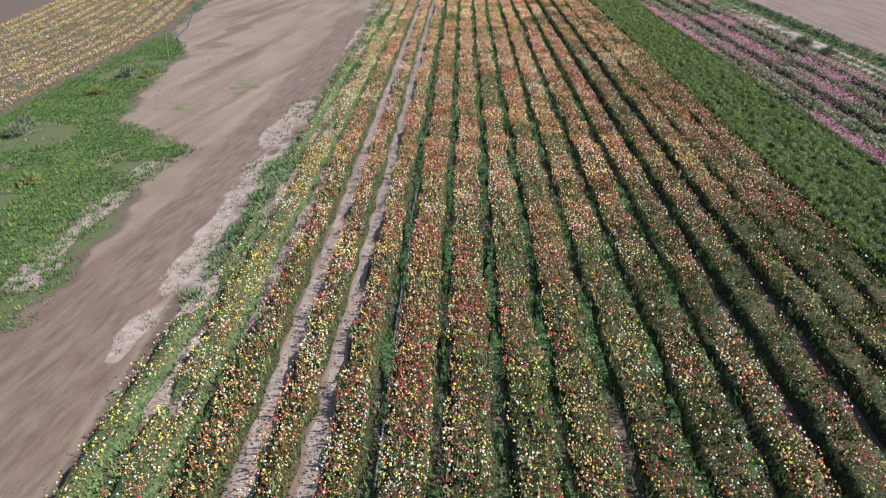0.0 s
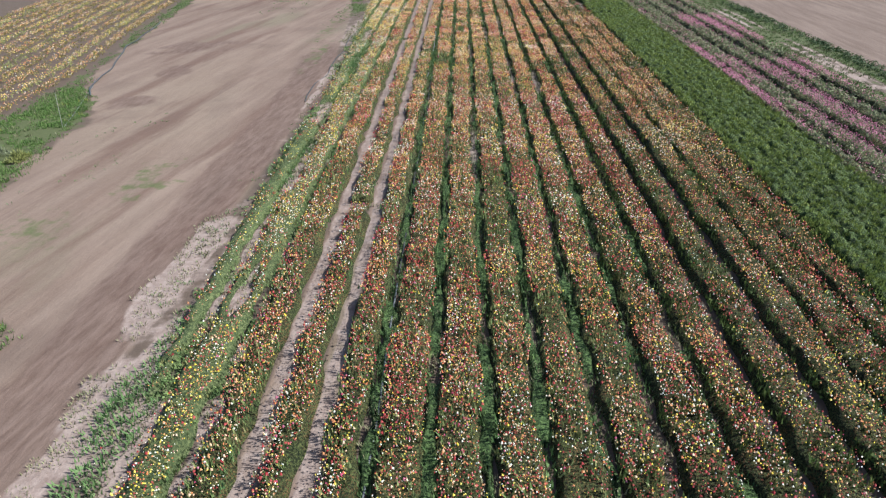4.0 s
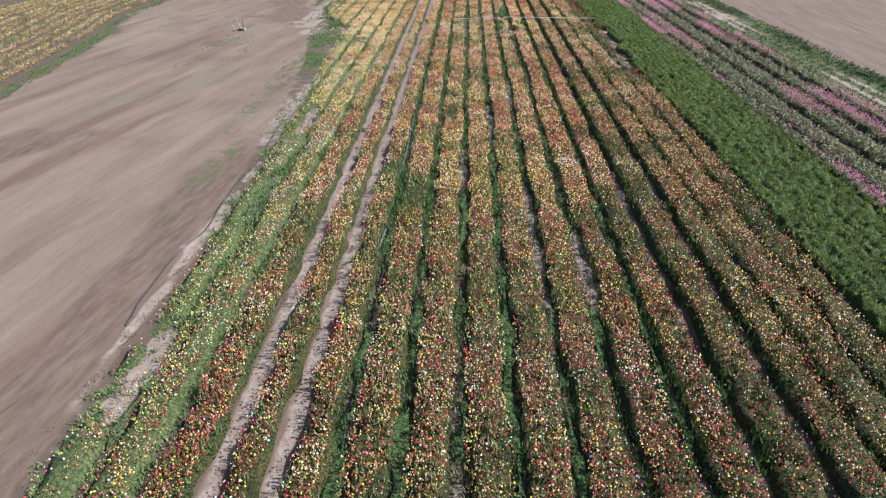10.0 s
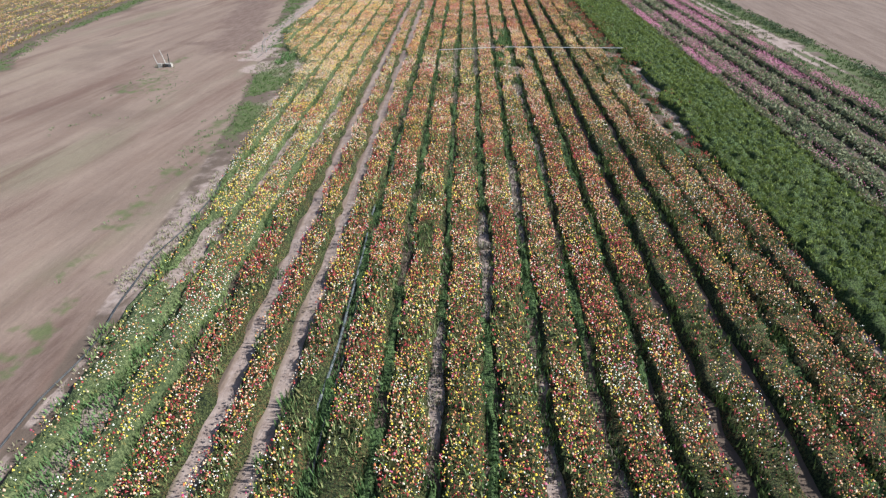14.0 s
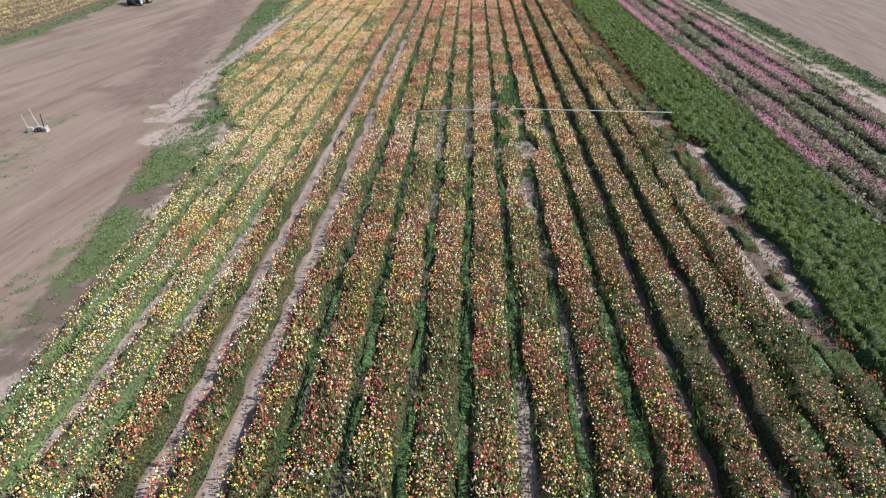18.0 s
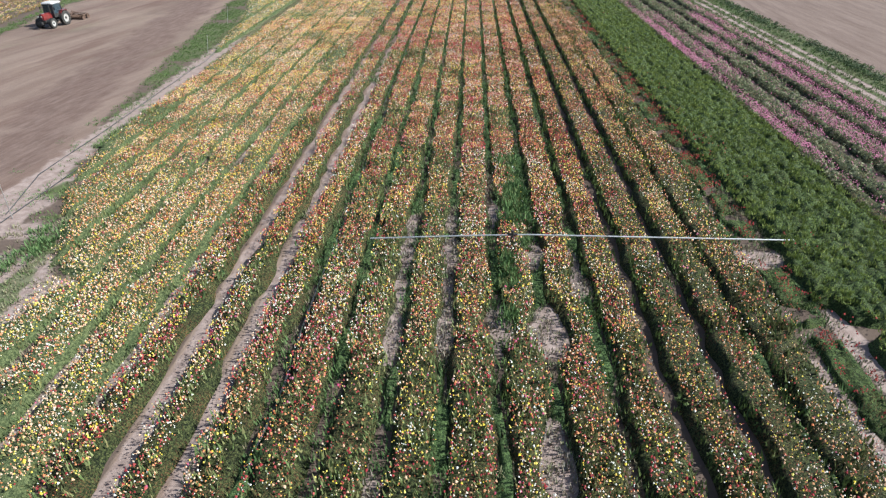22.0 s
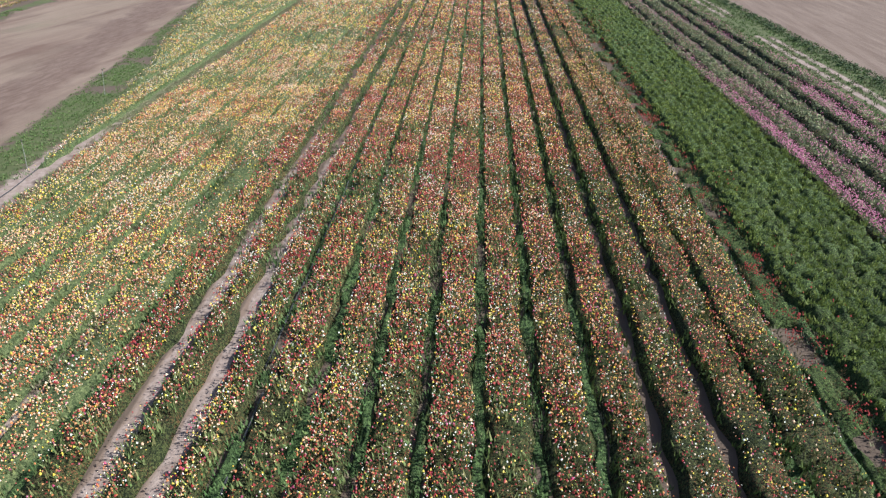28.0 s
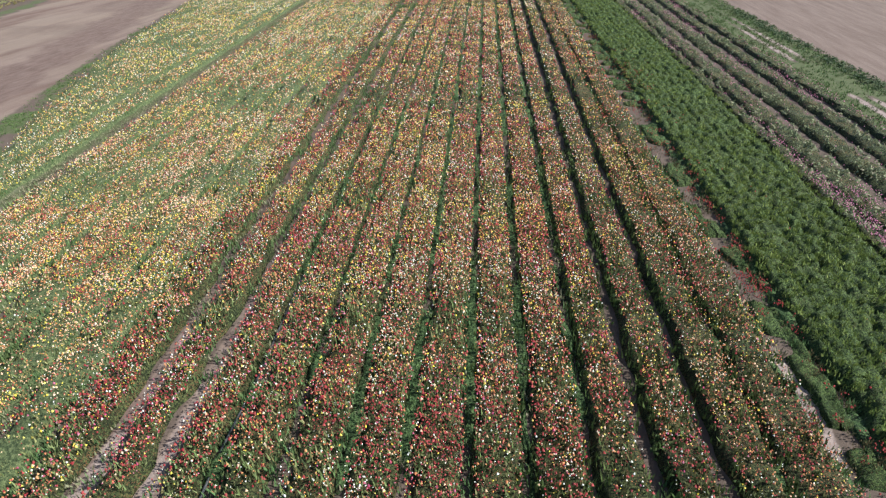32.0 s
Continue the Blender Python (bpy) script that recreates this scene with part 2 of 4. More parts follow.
HEDGE = plant_mat("hedge_green", (0.142, 0.146, 0.074), (0.218, 0.206, 0.124), (0.190, 0.118, 0.098), 0.55)
GRASS = plant_mat("dry_grass", (0.098, 0.111, 0.049), (0.169, 0.163, 0.085), (0.058, 0.065, 0.026), 0.4)
PETALS = {
    "red": plant_mat("petal_red", (0.240, 0.024, 0.030), (0.370, 0.080, 0.072), (0.100, 0.010, 0.012), 0.6, 0.6, 0.18),
    "orange": plant_mat("petal_orange", (0.450, 0.160, 0.060), (0.540, 0.285, 0.135), (0.340, 0.070, 0.024), 0.5, 0.6, 0.18),
    "yellow": plant_mat("petal_yellow", (0.66, 0.49, 0.04), (0.70, 0.60, 0.16), (0.58, 0.34, 0.03), 0.5, 0.5, 0.18),
    "white": plant_mat("petal_white", (0.68, 0.65, 0.55), (0.72, 0.71, 0.66), (0.60, 0.52, 0.36), 0.45, 0.5, 0.18),
    "pink": plant_mat("petal_pink", (0.360, 0.050, 0.120), (0.480, 0.190, 0.250), (0.180, 0.010, 0.050), 0.5, 0.5, 0.18),
    "peach": plant_mat("petal_peach", (0.62, 0.39, 0.24), (0.69, 0.53, 0.38), (0.50, 0.20, 0.07), 0.5, 0.5, 0.18),
}
POPPY = plant_mat("petal_poppy", (0.185, 0.016, 0.016), (0.270, 0.040, 0.034), (0.110, 0.012, 0.012), 0.5, 0.6)
MAUVE = plant_mat("petal_mauve", (0.400, 0.110, 0.205), (0.480, 0.230, 0.300), (0.270, 0.070, 0.130), 0.5, 0.6)

# ---- plan, in metres: rows run along y ----
Y0, Y1 = 1.0, 218.0
FURROWS = [-16.0, -14.45, -12.95, -11.45, -9.75, -8.2, -6.65, -5.1, -3.62, -2.2, -0.70, 0.77, 2.18, 3.64, 5.08, 6.54, 8.0, 9.52, 10.88, 12.33, 13.55]
BARE = {-5.1: 0.32, -3.62: 0.30, 8.0: 0.17, 9.52: 0.17, 10.88: 0.05, 12.33: 0.02, -2.2: 0.2}


def line_x(y, knots):
    ys, xs = zip(*knots)
    return np.interp(y, ys, xs)


# left edge of the flower beds, edge of the ploughed strip, its far side
EDGE = [(0, -9.3), (14, -9.2), (20, -8.7), (33, -9.0), (45, -9.4), (60, -9.4), (76, -9.8), (92, -10.9), (102, -11.3), (108, -12.2), (112, -14.4), (119, -16.2), (138, -17.3), (150, -19.2), (157, -20.6), (163, -22.5), (177, -26.0), (203, -30.0), (246, -36)]
PLOUGH = [(0, -9.5), (14, -9.5), (20, -10.0), (32, -10.2), (42, -9.9), (60, -9.7), (76, -11.0), (92, -12.6), (102, -14.4), (119, -17.3), (127, -18.7), (140, -20.9), (147, -22.0), (166, -24.9), (178, -27.2), (203, -30.6), (246, -37)]
FAR = [(0, -13.6), (18, -13.8), (24, -15.0), (29, -14.6), (31, -14.2), (33, -16.0), (36, -20.6), (40, -21.7), (48, -22.4), (57, -24.8), (60, -27.0), (66, -29.2), (76, -30.6), (83, -31.5), (104, -35.0), (115, -37.8), (149, -39.6), (168, -43.2), (203, -47), (246, -52)]
OTHER = [(0, -27.5), (31, -28.5), (50, -28.6), (59, -28.8), (66, -29.6), (80, -32.6), (104, -36.5), (115, -39.2), (149, -41.4), (168, -45.0), (246, -54)]
# sandy bare spots: x, y, half width, half length
SANDY = [(0.58, 106.5, 0.25, 6), (0.7, 97, 0.2, 3), (2.12, 107, 0.34, 4), (3.85, 111.4, 0.34, 1.4), (5.05, 107.6, 0.5, 2.2), (5.2, 103.6, 0.5, 1.3), (3.78, 103.6, 0.42, 1.3), (6.42, 107.0, 0.44, 2.2), (13.0, 108.2, 1.1, 0.8), (13.4, 103.7, 1.7, 0.35),
         (13.9, 100, 0.45, 3.6), (12.35, 95, 0.26, 9), (13.6, 92, 0.36, 4.5), (13.7, 75, 0.2, 6), (12.4, 71, 0.17, 7), (13.6, 58, 0.2, 5), (12.6, 141, 0.14, 4),
         (-4.35, 40.1, 0.8, 0.4), (-13.6, 106.0, 2.6, 2.8), (-16.0, 110.8, 1.6, 3.6), (-6.6, 92, 0.25, 6), (-8.2, 88, 0.25, 6), (-6.6, 22, 0.3, 7),
         (-10.1, 22, 0.5, 8), (-10.3, 35, 0.7, 6), (-9.9, 62, 0.14, 10), (-10.6, 79, 0.5, 6), (-11.2, 95, 0.4, 2), (3.7, 62, 0.25, 6), (0.75, 70, 0.25, 3),
         (-8.1, 14, 0.3, 3), (-8.3, 25, 0.45, 2.6), (-8.7, 17.5, 0.4, 2), (-9.3, 29, 0.5, 3), (-7.4, 12, 0.3, 1.3), (-8.1, 44, 0.4, 3), (-8.7, 54, 0.45, 2.6), (-8.4, 67, 0.4, 3), (-7.5, 34, 0.3, 2), (-8.9, 76, 0.4, 3), (-6.65, 103, 0.24, 6), (-8.2, 101, 0.22, 5), (-9.75, 99, 0.2, 4), (-6.65, 115, 0.2, 3), (-8.2, 118, 0.2, 5), (-8.2, 36, 0.25, 4), (5.3, 87, 0.2, 4), (3.75, 83, 0.2, 5), (2.3, 77, 0.22, 5), (5.3, 60, 0.2, 5), (0.7, 48, 0.2, 4), (4.9, 98, 0.3, 3)]
# green spots without flowers
GREEN = [(4.5, 112.0, 0.62, 4.5), (4.1, 106.5, 0.4, 2.5), (-7.4, 136, 0.9, 5), (-8.6, 66, 0.9, 5), (-8.9, 46, 0.7, 6), (-1.4, 66, 0.9, 3), (-2.6, 68, 0.9, 2), (-8.9, 25, 0.6, 8),
         (-13.0, 108.6, 0.9, 2.2), (-15.4, 118, 0.7, 3), (-15.0, 122, 0.5, 3), (0.0, 77, 0.4, 3), (-7.4, 141, 0.4, 3)]


def spots(x, y, rows, soft=0.35):
    out = np.zeros(np.shape(x))
    rag = 1.1 * (vnoise(x, y, 1.1, 17) - 0.45) + 0.5 * (vnoise(x, y, 3.5, 18) - 0.5)
    for cx, cy, hw, hl in rows:
        d = np.hypot((x - cx) / hw, (y - cy) / hl)
        out = np.maximum(out, 1 - smooth(1 - soft, 1 + soft, d + rag))
    return out


# ---- ground: one sheet to the horizon ----
def axis(lo, hi, step):
    mid = np.arange(lo, hi + step / 2, step)
    out = step * 1.35 ** np.arange(1, 26)
    return np.concatenate([lo - np.cumsum(out)[::-1], mid, hi + np.cumsum(out)])


across = axis(-56, 56, 1.0)
across = np.concatenate([across[across < -18], np.arange(-18, 14.9, 0.25), across[(across > 14.9) & (across < 25.5)], np.arange(25.6, 31.5, 0.2), across[across > 31.5]])
gx, gy = np.meshgrid(across, axis(-12, 228, 1.2))
near = (np.abs(gx) < 70) & (gy > -20) & (gy < 260)
left_p, far_p, oth_p, edge_p = (line_x(gy, k) for k in (PLOUGH, FAR, OTHER, EDGE))
far_p = far_p + 2.2 * (vnoise(gx, gy, 3.4, 31) - 0.5) + 1.2 * (vnoise(gx, gy, 1.2, 32) - 0.5)
in_plough = smooth(-0.9, 0.9, left_p - gx) * smooth(-1.2, 1.2, gx - far_p)
sandv = 0.42 * np.exp(-((gx - edge_p + 0.55) / 0.8) ** 2) * (vnoise(gx, gy, 6, 3) + 0.25) * smooth(13, 19, gy)
sandv = np.maximum(sandv, 0.8 * np.exp(-((gx + 16.9 + (gy - 125) * 0.03) / 1.1) ** 2) * smooth(108, 114, gy) * (1 - smooth(150, 166, gy)))
sandv = np.maximum(sandv, spots(gx, gy, SANDY))
# the pale bank between ploughed soil and beds
bank = smooth(-0.15, 0.15, gx - left_p + 0.25) * smooth(-0.3, 0.3, edge_p + 0.4 - gx)
sandv = np.maximum(sandv, 0.46 * bank * np.maximum(smooth(13, 18, gy) * (1 - smooth(38, 48, gy)), smooth(66, 74, gy) * (1 - smooth(86, 92, gy))))
for fx_, hw_ in ((-5.1, 0.36), (-3.62, 0.34)):
    sandv = np.maximum(sandv, 0.62 * (1 - smooth(hw_ * 0.8, hw_ * 1.25, np.abs(gx - fx_))) * (1 - 0.6 * smooth(132, 152, gy)))
rut = 0.25 * (vnoise(gx * 0, gy, 9, 6) - 0.5)
sandv = np.maximum(sandv, 0.6 * np.exp(-((gx - oth_p - 0.2) / 0.8) ** 2) * smooth(52, 60, gy) * vnoise(gx, gy, 10, 8))
sandv = np.maximum(sandv, 0.7 * spots(gx, gy, [(-21, 19, 2.6, 3.5), (-15.6, 23, 0.8, 6), (-18.2, 30, 0.6, 3), (-23, 27, 0.9, 2)]))
weedv = smooth(-0.3, 0.8, far_p - gx) * smooth(-0.5, 0.5, gx - oth_p) * 0.8 * (1 - spots(gx, gy, [(-21, 19, 2.6, 3.5), (-15.6, 23, 0.8, 6), (-18.2, 30, 0.6, 3), (-23, 27, 0.9, 2)]))
weedv = np.maximum(weedv, 0.95 * smooth(0.02, 0.4, vnoise(gx, gy, 2.6, 33)) * smooth(-0.2, 0.6, gx - left_p) * smooth(-0.2, 0.4, edge_p - gx) * smooth(86, 93, gy) * (1 - spots(gx, gy, [(-15, 108, 2.5, 5)])) * (1 - 0.9 * np.exp(-((gx + 16.9 + (gy - 125) * 0.03) / 1.1) ** 2) * smooth(106, 112, gy) * (1 - smooth(142, 152, gy))))
ruts = np.maximum(np.exp(-((gx - 27.4 - rut) / 0.34) ** 2), np.exp(-((gx - 28.4 - rut) / 0.3) ** 2)) * smooth(0.15, 0.5, vnoise(gx, gy, 9, 5))
ruts = np.maximum(ruts, 0.7 * spots(gx, gy, [(28.0, 113, 1.2, 9), (27.8, 60, 0.8, 8)]))
weedv = np.maximum(weedv, 0.9 * smooth(25.2, 26.2, gx) * (1 - smooth(29.8, 31.2, gx)) * (1 - ruts))
sandv = np.maximum(sandv, 0.8 * ruts)
weedv = np.maximum(weedv, 0.46 * spots(gx, gy, [(-21.5, 100, 2.5, 7), (-22.4, 106, 1.6, 2.5), (-15.2, 42.5, 1.6, 4), (-18, 37.6, 2.6, 2.2), (-13.3, 81, 1.0, 7), (-12.4, 92, 1.6, 6), (-12.2, 70, 0.9, 7)], 0.6))
weedv = np.maximum(weedv, 0.7 * smooth(-20.4, -19.4, gx) * (1 - smooth(-16.9, -16.2, gx)) * smooth(139, 147, gy))
greyv = smooth(30.0, 31.4, gx + 0.5 * vnoise(gx, gy, 5, 11))
tracks = (0.9 - 0.5 * smooth(132, 150, gy)) * (1 - smooth(0.3, 0.45, np.minimum(np.abs(gx + 5.1), np.abs(gx + 3.62))))
relief = (vnoise(gx, gy, 1.3, 21) - 0.5) * 0.10 * in_plough + (vnoise(gx, gy, 9, 22) - 0.5) * 0.14 * in_plough
gz = np.where(near, relief, 0.0)
gi = np.arange(gx.size).reshape(gx.shape)
quads = np.stack([gi[:-1, :-1], gi[:-1, 1:], gi[1:, 1:], gi[1:, :-1]], -1).reshape(-1, 4)
gme = tri_mesh("ground", np.stack([gx, gy, gz], -1), quads)
turned = in_plough * np.maximum(np.maximum(0.75 * (1 - smooth(14, 30, gy)), 0.85 * smooth(-4.2, -1.8, gx - left_p) * (1 - smooth(66, 84, gy))), 0.75 * smooth(95, 118, gy) * np.exp(-((gx - left_p + 3.5) / 3.2) ** 2))
turned = np.maximum(turned, in_plough * spots(gx, gy, [(-24, 73, 4.2, 3.0), (-22.3, 64.5, 1.8, 2.6), (-21.6, 56.5, 2.6, 1.6), (-22.9, 100.3, 1.4, 1.8), (-22.6, 114, 2.4, 1.3), (-20.2, 118.5, 2.4, 1.4), (-21.2, 124, 2.8, 1.7)], 0.8) * 0.75)
for nm, arr in (("turned", turned), ("tilled", np.maximum(in_plough, tracks * near)), ("sand", sandv), ("weed", weedv), ("grey", greyv)):
    gme.attributes.new(nm, "FLOAT", "POINT").data.foreach_set("value", np.ascontiguousarray(arr, np.float32).ravel())
ground = tagged(put("ground", gme, SOIL), "reddish-brown farm soil, ploughed strips and pale sandy margins", "ground", kind="structure")

# ---- templates ----
# blossom: a small rounded head
BLOSSOM = np.array([(1, 0, -0.35), (-0.5, 0.87, -0.35), (-0.5, -0.87, -0.35), (0, 0, 1.15)])
BLOSSOM_F = np.array([(0, 1, 3), (1, 2, 3), (2, 0, 3)])


def tuft(n, spread, lean, wide, seed):
    """n narrow blades from one foot, unit height."""
    r = np.random.default_rng(seed)
    v, f = [], []
    for i in range(n):
        a = 2 * math.pi * (i + r.uniform(-0.3, 0.3)) / n
        b = a + math.pi / 2
        ox, oy = math.cos(a) * spread * r.uniform(0.2, 1), math.sin(a) * spread * r.uniform(0.2, 1)
        w = wide * r.uniform(0.7, 1.2)
        h = r.uniform(0.7, 1.0)
        k = len(v)
        v += [(ox - math.cos(b) * w, oy - math.sin(b) * w, 0), (ox + math.cos(b) * w, oy + math.sin(b) * w, 0), (ox + math.cos(a) * lean * r.uniform(0.5, 1.3), oy + math.sin(a) * lean * r.uniform(0.5, 1.3), h)]
        f.append((k, k + 1, k + 2))
    return np.array(v), np.array(f)


def sprig(n, seed):
    """A leafy flower stem, unit height: n upright leaves, widest in the upper half."""
    r = np.random.default_rng(seed)
    v, f = [], []
    for i in range(n):
        a, q = r.uniform(0, 2 * math.pi), 0.5 * math.sqrt(r.uniform(0.02, 1))
        c = np.array((q * math.cos(a), q * math.sin(a), r.uniform(0.28, 0.62)))
        b = r.uniform(0, 2 * math.pi)
        side = np.array((math.cos(b), math.sin(b), r.uniform(-0.15, 0.15))) * r.uniform(0.06, 0.115)
        tip = np.array((r.normal(0, 0.13), r.normal(0, 0.13), r.uniform(0.32, 0.5)))
        k = len(v)
        v += [tuple(c - side), tuple(c + side), tuple(c + tip)]
        f.append((k, k + 1, k + 2))
    return np.array(v), np.array(f)


def bush(n, seed, leaf=1.0):
    """A leafy clump: n leaf blades on a rounded, uneven head, unit size."""
    r = np.random.default_rng(seed)
    v, f = [], []
    for i in range(n):
        a, e = r.uniform(0, 2 * math.pi), r.uniform(0.05, 1.45)
        d = np.array((math.cos(a) * math.cos(e), math.sin(a) * math.cos(e), math.sin(e)))
        q = r.uniform(0.5, 1.0)
        c = d * q * (0.5, 0.5, 0.9) + (0, 0, 0.08)
        side = np.cross(d, r.normal(size=3))
        side /= np.linalg.norm(side)
        tip = d * r.uniform(0.14, 0.3) + np.array((0, 0, r.uniform(0.05, 0.22)))
        k = len(v)
        v += [tuple(c - side * 0.075 * leaf), tuple(c + side * 0.075 * leaf), tuple(c + tip * 1.2 * leaf)]
        f.append((k, k + 1, k + 2))
    return np.array(v), np.array(f)


def dome(n, seed, leaf=1.0):
    """A rounded bush of unit height and width: n small leaves lying over an uneven dome."""
    r = np.random.default_rng(seed)
    v, f = [], []
    for i in range(n):
        a, se = 2.4 * i + r.uniform(-0.4, 0.4), r.uniform(0.12, 1.0)
        ce = math.sqrt(1 - se * se)
        d = np.array((math.cos(a) * ce, math.sin(a) * ce, se))
        c = d * r.uniform(0.8, 1.08) * (0.5, 0.5, 0.9)
        nn = d + 0.4 * r.normal(size=3)
        nn /= np.linalg.norm(nn)
        u = np.cross(nn, r.normal(size=3))
        u /= np.linalg.norm(u)
        w, q = np.cross(nn, u), leaf * r.uniform(0.17, 0.28)
        k = len(v)
        v += [tuple(c - u * q * 0.55 - w * q * 0.4), tuple(c + u * q * 0.55 - w * q * 0.4), tuple(c + w * q * 0.8 + nn * 0.05)]
        f.append((k, k + 1, k + 2))
    return np.array(v), np.array(f)


def scatter(x0, x1, y0, y1, per_m2):
    n = max(1, int((x1 - x0) * (y1 - y0) * per_m2))
    return rng.uniform(x0, x1, n), rng.uniform(y0, y1, n)


def strewn(name, kinds, x, y, z, scale, tall, material, parent, base, label=""):
    """One mesh of many small plants of a few kinds, under its thing."""
    if len(x) == 0:
        return None
    pick = rng.integers(0, len(kinds), len(x))
    vs, fs, off = [], [], 0
    for k, (tv, tf) in enumerate(kinds):
        s = pick == k
        if not s.any():
            continue
        pl = np.stack([x[s] - base[0], y[s] - base[1], z[s]], -1)
        v, f = strew(tv, tf, pl, scale[s], rng.uniform(0, 6.283, s.sum()), None if tall is None else tall[s])
        vs.append(v)
        fs.append(f + off)
        off += len(v)
    return put(name, tri_mesh(name, np.concatenate(vs), np.concatenate(fs)), material, parent, label, kind="stuff")


BLADES = [sprig(5, s) for s in (1, 2, 3, 4, 5)]
WEEDS = [tuft(6, 0.75, 0.35, 0.13, s) for s in (4, 5, 6)]
FINE = [bush(13, s, 0.6) for s in (21, 22, 23, 24, 25)]
DOMES = [dome(17, s) for s in (11, 12, 13, 14)]
SHOOTS = [sprig(13, s) for s in (41, 42, 43, 44, 45)]
BUSH = 0.44    # width of the crop bushes
BUSHES = [bush(17, s) for s in (7, 8, 9, 10)]


def thin(y):
    """How densely to plant: fully where the flight passes, less far beyond it."""
    return 1.0 - 0.77 * smooth(146, 170, y)


def lumpy(x, y, cell, seed):
    """Rounded bushes side by side, 0..1: the nearest of jittered domes one cell apart."""
    ix, iy = np.floor(x / cell), np.floor(y / cell)
    out = np.zeros(np.shape(x))
    for dx in (-1, 0, 1):
        for dy in (-1, 0, 1):
            cx, cy = (ix + dx) * cell, (iy + dy) * cell
            px = cx + cell * (0.15 + 0.7 * vnoise(cx + 0.01, cy + 0.01, cell * 0.37, seed))
            py = cy + cell * (0.15 + 0.7 * vnoise(cx + 0.01, cy + 0.01, cell * 0.41, seed + 1))
            top = 0.6 + 0.4 * vnoise(cx + 0.01, cy + 0.01, cell * 0.43, seed + 2)
            out = np.maximum(out, top * np.clip(1 - ((x - px) ** 2 + (y - py) ** 2) / (0.72 * cell) ** 2, 0, 1) ** 0.8)
    return out


def ridge(x0, x1, y0, y1, height, seed, cols=7, step=0.34, edge=None, flat=False, lumps=0.0):
    """The closed mass of low leaves of a bed: an uneven hump."""
    ys = np.arange(y0, y1 + step / 2, step)
    u = np.linspace(0, 1, cols)
    uu, yy = np.meshgrid(u, ys)
    wob = (vnoise(yy * 0 + x0 * 3.1, yy, 0.9, seed) - 0.5) * 0.34 * (uu < 0.5) + (vnoise(yy * 0 + x1 * 3.1, yy, 0.9, seed + 1) - 0.5) * 0.34 * (uu >= 0.5)
    xx = x0 + (x1 - x0) * uu + (0 if flat else 1) * wob
    prof = np.clip(np.minimum(uu, 1 - uu) * 6.0, 0, 1) ** 0.3
    if flat:
        prof = smooth(13.45, 13.8, xx - 0.9 * np.maximum(vnoise(yy * 0, yy, 1.3, 745) - 0.5, 0)) * (1 - smooth(18.1, 18.4, xx))
    zz = prof * height * (0.45 + 0.6 * vnoise(xx, yy, 0.45, seed + 2) + 0.5 * vnoise(xx, yy, 0.13, seed + 3)) - 0.02
    if lumps:
        zz = prof * height * (0.1 + 0.9 * lumpy(xx, yy, lumps, seed) + 0.3 * vnoise(xx, yy, 0.1, seed + 4)) - 0.02
    bald = spots(xx, yy, SANDY)
    zz = zz * (1 - 0.95 * bald) - 0.14 * smooth(0.3, 0.7, bald)
    if edge is not None:
        zz = np.where(xx < line_x(yy, edge) + 0.15, -0.03, zz)
    i = np.arange(xx.size).reshape(xx.shape)
    q = np.stack([i[:-1, :-1], i[:-1, 1:], i[1:, 1:], i[1:, :-1]], -1).reshape(-1, 4)
    return xx, yy, zz, q


# ---- flower beds ----
ORDER = ("red", "orange", "yellow", "white", "pink", "peach")


